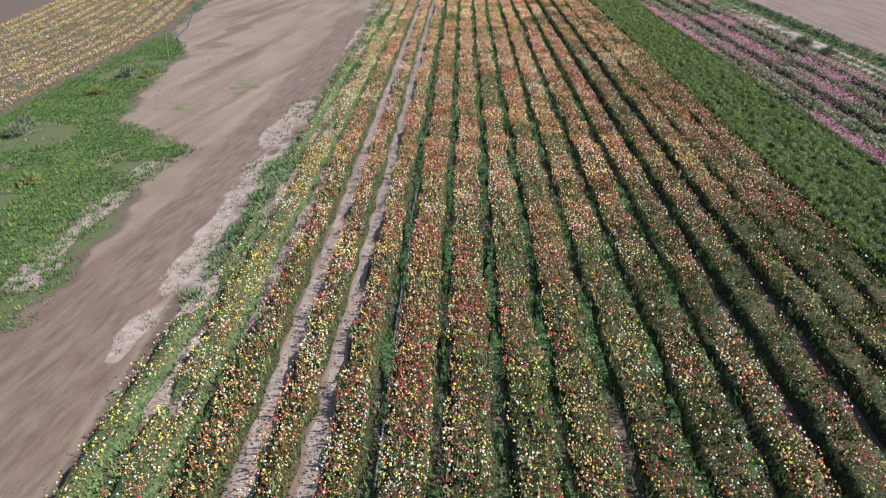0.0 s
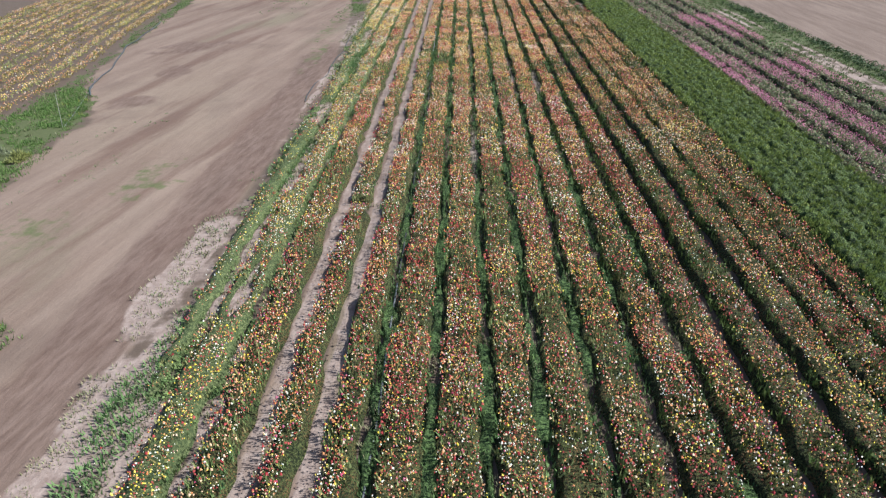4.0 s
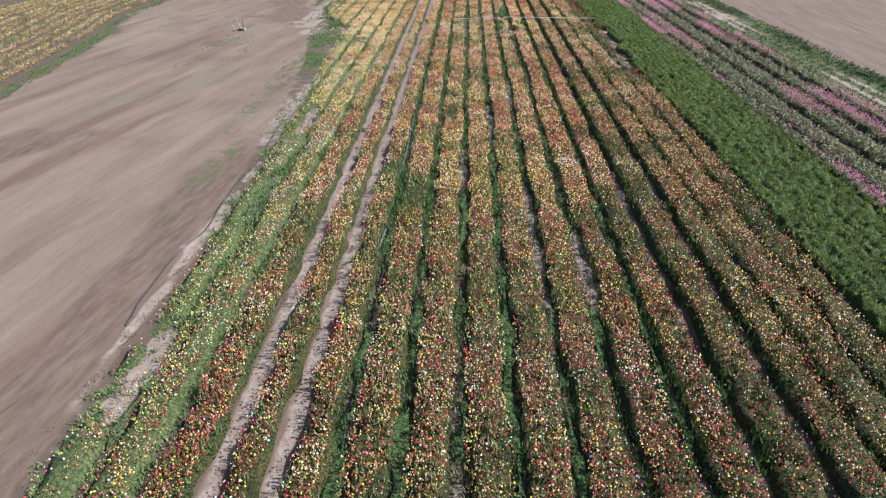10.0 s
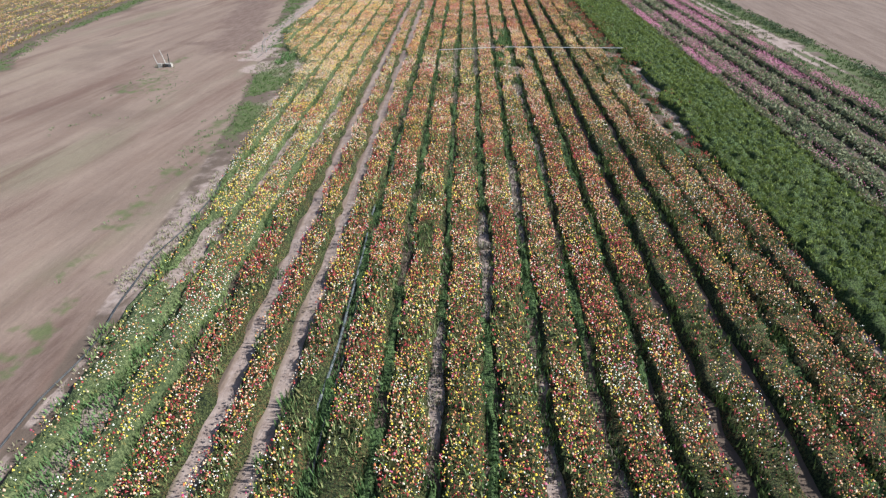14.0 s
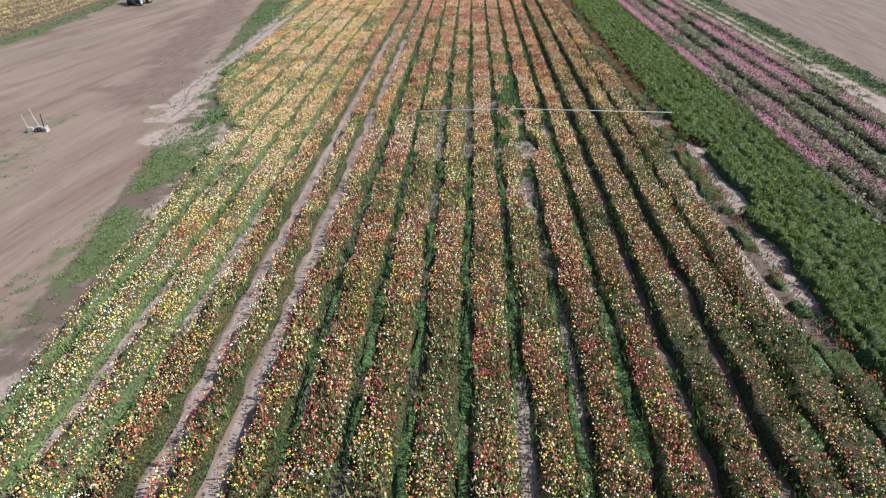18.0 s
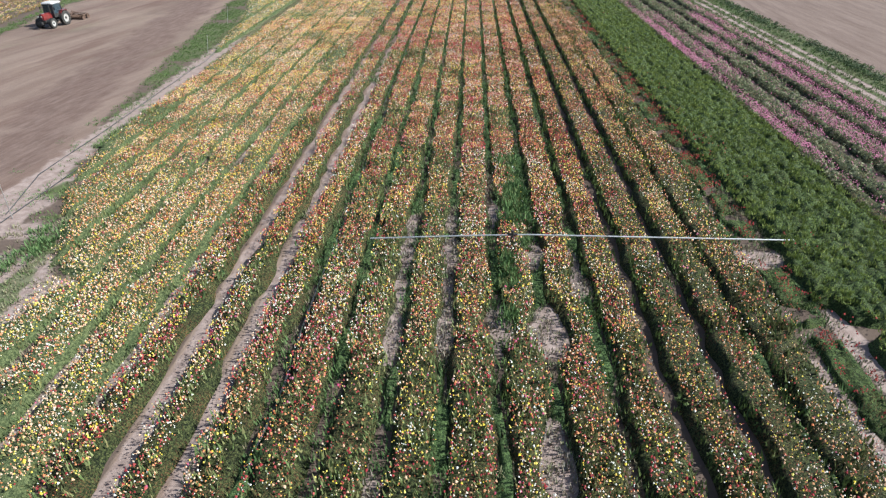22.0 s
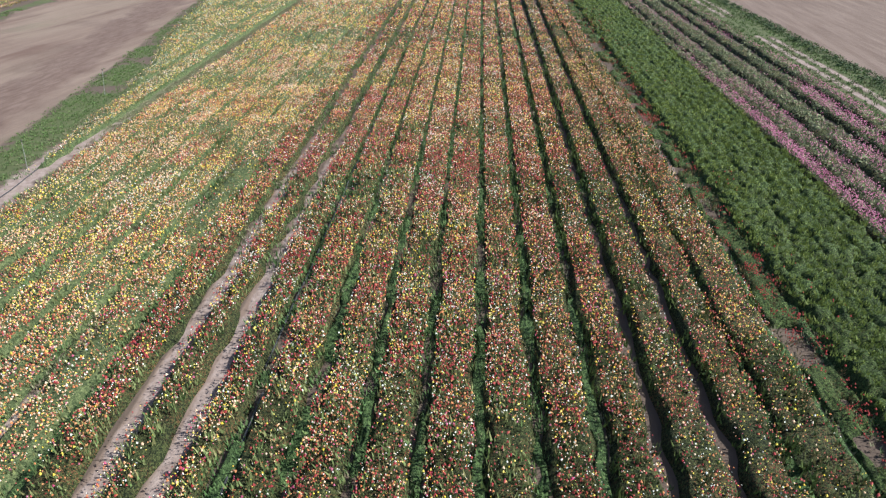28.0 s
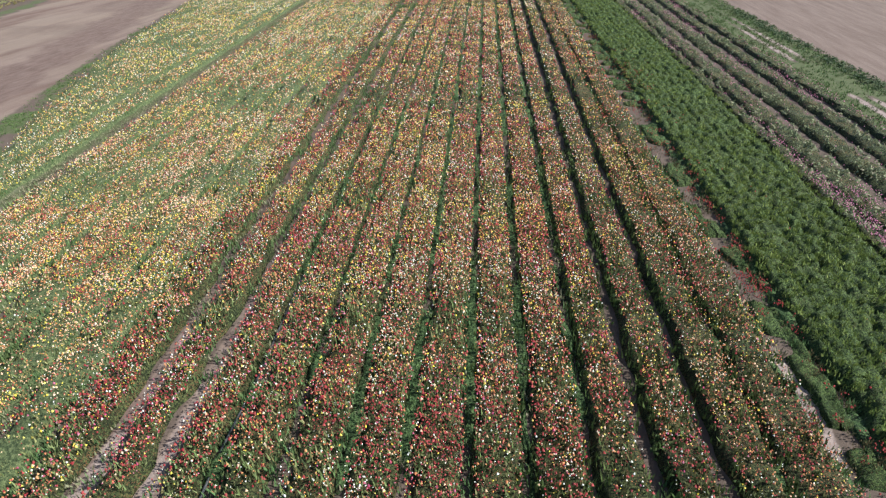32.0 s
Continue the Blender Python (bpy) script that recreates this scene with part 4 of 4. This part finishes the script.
# ---- spreading weeds at the ragged left rim of the beds ----
verge("weed_patch", "low green weeds creeping out of the flower beds", -9.9, -7.0, 2, 92, 9,
      lambda x, y: smooth(-0.4, 0.4, x - line_x(y, EDGE)) * smooth(0.52, 0.7, vnoise(x, y, 1.6, 821)) * (1 - spots(x, y, SANDY)), WEED_PALE, 0.4, 0.24, DOMES)


# ---- small shapes for built things ----
def box(sx, sy, sz, at=(0, 0, 0), bev=0.0, taper=None, rot=None):
    bm = bmesh.new()
    bmesh.ops.create_cube(bm, size=1)
    for v in bm.verts:
        k = taper if (taper and v.co.z > 0) else (1, 1)
        v.co = Vector((v.co.x * sx * k[0], v.co.y * sy * k[1], v.co.z * sz))
    if bev:
        bmesh.ops.bevel(bm, geom=list(bm.edges), offset=bev, segments=2, affect="EDGES", clamp_overlap=True)
    if rot:
        bmesh.ops.transform(bm, matrix=Euler([radians(a) for a in rot]).to_matrix().to_4x4(), verts=bm.verts)
    bmesh.ops.translate(bm, vec=at, verts=bm.verts)
    return bm


def joined(*bms):
    out = bmesh.new()
    for b in bms:
        me = bpy.data.meshes.new("tmp")
        b.to_mesh(me)
        b.free()
        out.from_mesh(me)
        bpy.data.meshes.remove(me)
    return out


def rod(a, b, r, seg=10, r2=None):
    a, b = Vector(a), Vector(b)
    bm = bmesh.new()
    bmesh.ops.create_cone(bm, cap_ends=True, segments=seg, radius1=r, radius2=r if r2 is None else r2, depth=(b - a).length)
    m = Matrix.Translation((a + b) / 2) @ (b - a).to_track_quat("Z", "Y").to_matrix().to_4x4()
    bmesh.ops.transform(bm, matrix=m, verts=bm.verts)
    return bm


def ring(profile, seg, at):
    """A turned body about the x axis: profile of (x, radius)."""
    bm = bmesh.new()
    rows = [[bm.verts.new((at[0] + px, at[1] + pr * math.cos(2 * math.pi * k / seg), at[2] + pr * math.sin(2 * math.pi * k / seg))) for k in range(seg)] for px, pr in profile]
    for a, b in zip(rows, rows[1:] + rows[:1]):
        for k in range(seg):
            bm.faces.new((a[k], a[(k + 1) % seg], b[(k + 1) % seg], b[k]))
    bmesh.ops.recalc_face_normals(bm, faces=bm.faces)
    return bm


def tube(points, r, seg=8):
    """A hose through the points."""
    pts = [Vector(p) for p in points]
    v, f = [], []
    for i, p in enumerate(pts):
        d = (pts[min(i + 1, len(pts) - 1)] - pts[max(i - 1, 0)]).normalized()
        q = d.to_track_quat("Z", "Y")
        for k in range(seg):
            a = 2 * math.pi * k / seg
            v.append(p + q @ Vector((r * math.cos(a), r * math.sin(a), 0)))
        if i:
            for k in range(seg):
                b, c = (i - 1) * seg, i * seg
                f.append((b + k, b + (k + 1) % seg, c + (k + 1) % seg, c + k))
    return tri_mesh("tube", np.array([tuple(x) for x in v]), np.array(f))


TYRE = plain_mat("tyre_rubber", (0.015, 0.015, 0.014), (0.042, 0.034, 0.028), 6, 0.85, bump=0.4)
RIM = plain_mat("rim_paint", (0.350, 0.336, 0.322), (0.252, 0.231, 0.210), 5, 0.5)
REDP = plain_mat("red_paint", (0.140, 0.013, 0.013), (0.091, 0.017, 0.015), 4, 0.35, coat=0.4)
DARK = plain_mat("dark_metal", (0.021, 0.021, 0.023), (0.049, 0.042, 0.038), 7, 0.6, 0.3)
ROOF = plain_mat("roof_paint", (0.462, 0.434, 0.420), (0.364, 0.329, 0.315), 4, 0.5)
RUST = plain_mat("rusty_steel", (0.084, 0.049, 0.035), (0.154, 0.098, 0.070), 9, 0.8, 0.4, bump=0.3)
ALU = plain_mat("aluminium_pipe", (0.504, 0.497, 0.483), (0.406, 0.392, 0.371), 8, 0.38, 0.75)
HOSE = plain_mat("black_hose", (0.021, 0.021, 0.022), (0.052, 0.049, 0.048), 5, 0.42)
GREYH = plain_mat("grey_hose", (0.063, 0.070, 0.073), (0.119, 0.119, 0.119), 5, 0.4)
WOOD = plain_mat("grey_wood", (0.210, 0.175, 0.140), (0.294, 0.252, 0.210), 9, 0.85, bump=0.3)
LAMP = plain_mat("lamp_lens", (0.560, 0.546, 0.490), (0.490, 0.476, 0.420), 9, 0.2)
GLASS, _, gp = nodes_of("cab_glass")
gp.inputs["Base Color"].default_value = (0.06, 0.09, 0.11, 1)
gp.inputs["Roughness"].default_value = 0.06
gp.inputs["Transmission Weight"].default_value = 0.55


def wheel(parent, x, y, r, w):
    """A tyre with lugs, with its rim and hub."""
    out = 1 if x > 0 else -1
    prof = [(-w / 2, r * 0.6), (-w / 2, r * 0.86), (-w * 0.38, r * 0.97), (w * 0.38, r * 0.97), (w / 2, r * 0.86), (w / 2, r * 0.6)]
    tb = ring(prof, 28, (x, y, r))
    lugs = []
    for k in range(20):
        a = 2 * math.pi * k / 20
        for sgn in (-1, 1):
            b = box(w * 0.5, r * 0.09, r * 0.07, (0, 0, 0), 0, None, (0, 0, 28 * sgn))
            bmesh.ops.translate(b, vec=(sgn * w * 0.22, 0, r * 0.97), verts=b.verts)
            bmesh.ops.rotate(b, cent=(0, 0, 0), matrix=Matrix.Rotation(a + (0.15 if sgn > 0 else 0), 3, "X"), verts=b.verts)
            bmesh.ops.translate(b, vec=(x, y, r), verts=b.verts)
            lugs.append(b)
    wh = part("wheel", ring([(-w * 0.3, r * 0.2), (-w * 0.34, r * 0.6), (w * 0.34, r * 0.6), (w * 0.3, r * 0.2)], 24, (x, y, r)), RIM, parent, "pale painted wheel")
    part("tyre", joined(tb, *lugs), TYRE, wh, "muddy black tyre")
    part("hub", ring([(out * w * 0.2, 0.01), (out * w * 0.2, r * 0.22), (out * w * 0.42, r * 0.16), (out * w * 0.42, 0.01)], 14, (x, y, r)), DARK, wh)


def tractor(x, y, rz):
    """Forward is -y before turning."""
    tr = thing("tractor", x, y, 0.0, "red farm tractor with a pale cab roof, working ploughed soil", "tractor", rz=rz)
    for sx in (-0.86, 0.86):
        wheel(tr, sx, -1.25, 0.58, 0.40)
        wheel(tr, sx, 1.05, 0.84, 0.52)
    part("chassis", joined(box(0.55, 3.0, 0.5, (0, -0.2, 0.75), 0.04), rod((-0.8, -1.25, 0.58), (0.8, -1.25, 0.58), 0.09), rod((-0.8, 1.05, 0.84), (0.8, 1.05, 0.84), 0.13)), DARK, tr)
    part("bonnet", box(0.78, 1.75, 0.72, (0, -1.15, 1.32), 0.12, (0.8, 0.94)), REDP, tr, "red bonnet")
    part("grille", box(0.60, 0.06, 0.62, (0, -2.03, 1.22), 0.02), DARK, tr)
    part("front_weight", box(0.62, 0.34, 0.36, (0, -2.2, 0.68), 0.05), DARK, tr)
    for sx in (-0.2, 0.2):
        part("headlight", box(0.2, 0.05, 0.13, (sx, -2.07, 1.42), 0.02), LAMP, tr, "pale headlight")
    for sx in (-0.8, 0.8):
        part("mudguard", joined(box(0.5, 0.95, 0.07, (sx, 1.05, 1.74), 0.03), box(0.5, 0.07, 0.55, (sx, 0.5, 1.46), 0.03, None, (-24, 0, 0)), box(0.5, 0.07, 0.5, (sx, 1.58, 1.5), 0.03, None, (24, 0, 0))), REDP, tr, "red mudguard")
    cab = part("cab", joined(*[rod((sx, sy, 1.15), (sx * 0.9, sy * 0.86 + 0.06, 2.62), 0.05) for sx in (-0.68, 0.68) for sy in (-0.35, 1.25)], box(1.36, 1.6, 0.5, (0, 0.45, 1.28), 0.04)), DARK, tr, "dark cab frame")
    part("windscreen", box(1.16, 0.03, 1.15, (0, -0.30, 2.02), 0.0, (0.92, 1), (-4, 0, 0)), GLASS, cab, "tinted glass")
    part("rear_window", box(1.16, 0.03, 1.15, (0, 1.2, 2.02), 0.0, (0.92, 1), (4, 0, 0)), GLASS, cab, "tinted glass")
    for sx in (-0.63, 0.63):
        part("side_window", box(0.03, 1.36, 1.12, (sx, 0.45, 2.03), 0.0, (1, 0.88)), GLASS, cab, "tinted glass")
    part("roof", box(1.52, 1.86, 0.2, (0, 0.42, 2.68), 0.08, (0.88, 0.88)), ROOF, cab, "pale cab roof")
    part("exhaust", rod((0.36, -0.55, 1.6), (0.36, -0.55, 2.7), 0.05), DARK, tr)
    for sx in (-0.95, 0.95):
        part("mirror", joined(rod((sx * 0.72, -0.4, 2.2), (sx, -0.45, 2.2), 0.02), box(0.16, 0.05, 0.3, (sx, -0.46, 2.12), 0.02)), DARK, tr)
    for sx in (-0.75, 0.75):
        part("step", box(0.3, 0.4, 0.06, (sx, -0.15, 0.75), 0.01), DARK, tr)
    part("seat", joined(box(0.5, 0.5, 0.14, (0, 0.75, 1.62), 0.05), box(0.5, 0.12, 0.55, (0, 1.02, 1.9), 0.05)), DARK, cab)
    return tr


tr = tractor(-36.6, 149.3, -6)
hr = thing("disc_harrow", -36.3, 152.9, 0.0, "rusty disc harrow drawn behind the tractor", "harrow", rz=-6)
part("frame", joined(box(2.3, 0.1, 0.1, (0, -0.5, 0.62), 0.01), box(2.3, 0.1, 0.1, (0, 0.6, 0.62), 0.01), box(0.1, 1.3, 0.1, (-1.1, 0.05, 0.62), 0.01), box(0.1, 1.3, 0.1, (1.1, 0.05, 0.62), 0.01)), RUST, hr)
part("drawbar", joined(rod((-0.4, -0.5, 0.62), (0, -1.9, 0.62), 0.05), rod((0.4, -0.5, 0.62), (0, -1.9, 0.62), 0.05)), RUST, hr)
part("mast", joined(rod((0, -0.5, 0.62), (0, -0.9, 1.15), 0.04), rod((0, 0.6, 0.62), (0, -0.9, 1.15), 0.03)), RUST, hr)
for gy_ in (-0.4, 0.55):
    gang = part("axle", rod((-1.15, gy_, 0.26), (1.15, gy_, 0.26), 0.03), RUST, hr)
    for k in range(9):
        part("disc", ring([(-0.02, 0.02), (0.03, 0.27), (0.045, 0.28), (0.0, 0.02)], 16, (-1.08 + 0.27 * k, gy_, 0.26)), RUST, gang)
    for sx in (-0.8, 0.8):
        part("hanger", rod((sx, gy_, 0.26), (sx, gy_, 0.62), 0.03), RUST, hr)

# ---- sprinkler line across the beds ----
sp = thing("sprinkler_line", 4.35, 108.2, 0.0, "thin aluminium irrigation pipe on a central stand across beds", "irrigation pipe", rz=2.0)
NP = 8
for k in range(NP):
    a, b = -6.6 + 19.5 * k / NP, -6.6 + 19.5 * (k + 1) / NP
    za, zb = (0.95 - 0.028 * abs(u) for u in (a, b))
    pp = part("pipe_section", rod((a + 0.02, 0.0, za), (b - 0.02, 0.0, zb), 0.036, 12), ALU, sp, "dull aluminium pipe")
    part("coupling", rod((b - 0.09, 0, zb), (b + 0.09, 0, zb), 0.042, 12), ALU, pp)
    part("nozzle", joined(rod(((a + b) / 2, 0, (za + zb) / 2), ((a + b) / 2, 0, (za + zb) / 2 + 0.12), 0.012, 6)), DARK, pp)
    if k not in (2,):
        part("prop", rod((b, 0.0, 0.0), (b, 0.0, zb), 0.014, 6), DARK, sp)
part("stand", joined(rod((-0.3, -0.26, 0), (0, 0, 0.95), 0.022), rod((0.3, -0.26, 0), (0, 0, 0.95), 0.022), rod((0, 0.36, 0), (0, 0, 0.95), 0.022), rod((-0.22, 0, 0.95), (0.22, 0, 0.95), 0.06), rod((0, 0, 0.85), (0, 0, 1.15), 0.07)), DARK, sp, "dark stand and valve block")
part("riser", rod((-0.35, 0.15, 0), (-0.35, 0.15, 2.0), 0.014, 6), DARK, sp)

# ---- hoses in the furrow and along the field edge ----
def hose(name, pts, r, mat_, label, wave=0.08, seed=1):
    n = max(2, int(math.dist(pts[0], pts[-1]) / 0.6))
    ys, xs = [p[1] for p in pts], [p[0] for p in pts]
    out = []
    for k in range(n + 1):
        y = ys[0] + (ys[-1] - ys[0]) * k / n
        x = float(np.interp(y, ys, xs)) + wave * 2 * (float(vnoise(0.0, y, 2.7, seed)) - 0.5)
        out.append((x, y, r + 0.012 + 0.05 * float(vnoise(3.0, y, 1.5, seed + 1)) * (name == "drip_hose")))
    return tagged(put(name, tube(out, r), mat_), label, "hose")


hose("drip_hose", [(-2.12, 4), (-2.2, 34)], 0.032, GREYH, "grey irrigation hose lying in a furrow", seed=31)
hose("drip_hose", [(-2.2, 34.6), (-2.12, 62), (-2.1, 74)], 0.034, HOSE, "black irrigation hose lying in a furrow", seed=33)
hose("drip_hose", [(-2.5, 60), (-2.4, 72), (-2.45, 82)], 0.05, GREYH, "grey hose lying slantwise over weeds", seed=35)
hose("drip_hose", [(-2.1, 83), (-2.1, 112), (-2.05, 124)], 0.036, HOSE, "black irrigation hose lying in a furrow", seed=37)
hose("drip_hose", [(-2.3, 125), (-2.3, 142), (-2.15, 160)], 0.034, HOSE, "black irrigation hose lying in a furrow", seed=39)
hose("supply_pipe", [(-17.0, 114.5), (-16.95, 124), (-17.25, 138.5)], 0.022, HOSE, "long black supply pipe on sandy soil", 0.15, 41)
hose("supply_pipe", [(-15.75, 108.4), (-15.55, 117.5)], 0.022, HOSE, "black supply pipe on sandy soil", 0.03, 43)
hose("supply_pipe", [(-15.95, 110.6), (-17.05, 114.8)], 0.02, HOSE, "loose black pipe lying across another", 0.03, 45)
hose("supply_pipe", [(-10.3, 84), (-10.6, 66), (-10.2, 56)], 0.03, HOSE, "thin dark hose along the field edge", 0.3, 47)
hose("supply_pipe", [(-26.0, 58), (-30.5, 74), (-32.5, 86)], 0.05, HOSE, "thin dark pipe along the far edge", 0.4, 49)

def pole(x, y, h, lean, r=0.022):
    p = thing("marker_pole", x, y, 0, "thin pale riser pole standing in weeds", "pole", "riser poles")
    part("shaft", rod((0, 0, 0), (lean, 0, h), r, 8, r * 0.8), ALU, p)
    part("tip", rod((lean, 0, h), (lean * 1.02, 0, h + 0.12), r * 1.6, 8), DARK, p)


for a in ((-24.0, 51.4, 2.8, 0.3), (-15.5, 110.3, 2.0, 0.0), (-17.9, 138.5, 1.8, 0.25), (-20.4, 150.4, 2.0, 0.35)):
    pole(*a)
hose("guy_wire", [(-24.0, 51.5), (-27.5, 62.5)], 0.018, GREYH, "thin pale wire on weeds", 0.2, 51)

# ---- irrigation outlet among weeds on the bare strip ----
CONCRETE = plain_mat("pale_concrete", (0.21, 0.185, 0.16), (0.29, 0.265, 0.235), 7, 0.9, bump=0.4)
vs = thing("irrigation_valve", -22.2, 105.6, 0, "dark irrigation valve between pale concrete blocks among weeds", "valve")
part("concrete_block", box(0.42, 0.36, 0.46, (-0.55, -0.1, 0.21), 0.03, (0.9, 0.9), (0, 4, 14)), CONCRETE, vs, "pale concrete block")
part("concrete_block", box(0.46, 0.38, 0.40, (0.42, 0.1, 0.18), 0.03, (0.92, 0.9), (3, 0, -9)), CONCRETE, vs, "pale concrete block")
part("slab", box(0.9, 0.34, 0.10, (-0.02, 0.34, 0.30), 0.02, None, (0, -3, 8)), CONCRETE, vs, "pale concrete slab")
valve = part("valve_body", joined(box(0.34, 0.30, 0.30, (-0.04, -0.02, 0.24), 0.05), rod((-0.34, -0.02, 0.2), (0.28, -0.02, 0.2), 0.06)), DARK, vs, "dark valve body")
part("handwheel", ring([(-0.015, 0.10), (-0.015, 0.14), (0.015, 0.14), (0.015, 0.10)], 14, (-0.04, -0.22, 0.32)), RUST, valve, "rusty handwheel")
part("post", rod((0.36, 0.12, 0.1), (0.38, 0.14, 1.35), 0.045, 10, 0.04), DARK, vs, "dark upright post")
for px, lean, top in ((0.05, -0.5, 1.7), (-0.85, -0.35, 1.25)):
    part("stake", rod((px, 0.2, 0), (px + lean, 0.3, top), 0.022, 8, 0.016), ALU, vs, "thin pale leaning stake")

# ---- pale scrub among the weeds ----
SCRUB = plant_mat("scrub_leaf", (0.169, 0.182, 0.052), (0.234, 0.234, 0.091), (0.104, 0.117, 0.039), 0.5)
SAGE = plant_mat("sage_leaf", (0.130, 0.143, 0.085), (0.195, 0.202, 0.130), (0.078, 0.091, 0.052), 0.5)
for x, y, sc, mt in ((-24.9, 46.3, 1.1, SAGE), (-23.3, 46.0, 0.8, SCRUB), (-24.9, 41.6, 0.9, SCRUB), (-26.0, 35.5, 0.8, SAGE), (-20.3, 26.6, 0.8, SCRUB), (-25.2, 33.4, 1.0, SAGE), (12.6, 24.5, 0.9, SAGE), (22.6, 45.5, 0.9, SAGE), (-2.9, 75.5, 0.6, SCRUB), (26.2, 51.5, 1.3, SAGE), (26.9, 49.0, 1.0, SAGE)):
    b = thing("scrub_bush", x, y, 0, "pale yellow-green scrub bush" if mt is SCRUB else "grey-green sage-like scrub bush", "bush", "scrub bushes")
    ax, ay = rng.normal(0, 0.3 * sc, 34), rng.normal(0, 0.3 * sc, 34)
    hh = np.clip(0.75 - np.hypot(ax, ay) / sc * 0.7, 0.2, 1) * sc
    strewn("foliage", BUSHES, x + ax, y + ay, np.zeros(34), rng.uniform(0.4, 0.6, 34) * sc, hh, mt, b, (x, y))
    part("stem", joined(*[rod((0, 0, 0), (0.25 * sc * math.cos(q), 0.25 * sc * math.sin(q), 0.35 * sc), 0.02, 6, 0.008) for q in (0.3, 1.6, 2.9, 4.4)]), WOOD, b)
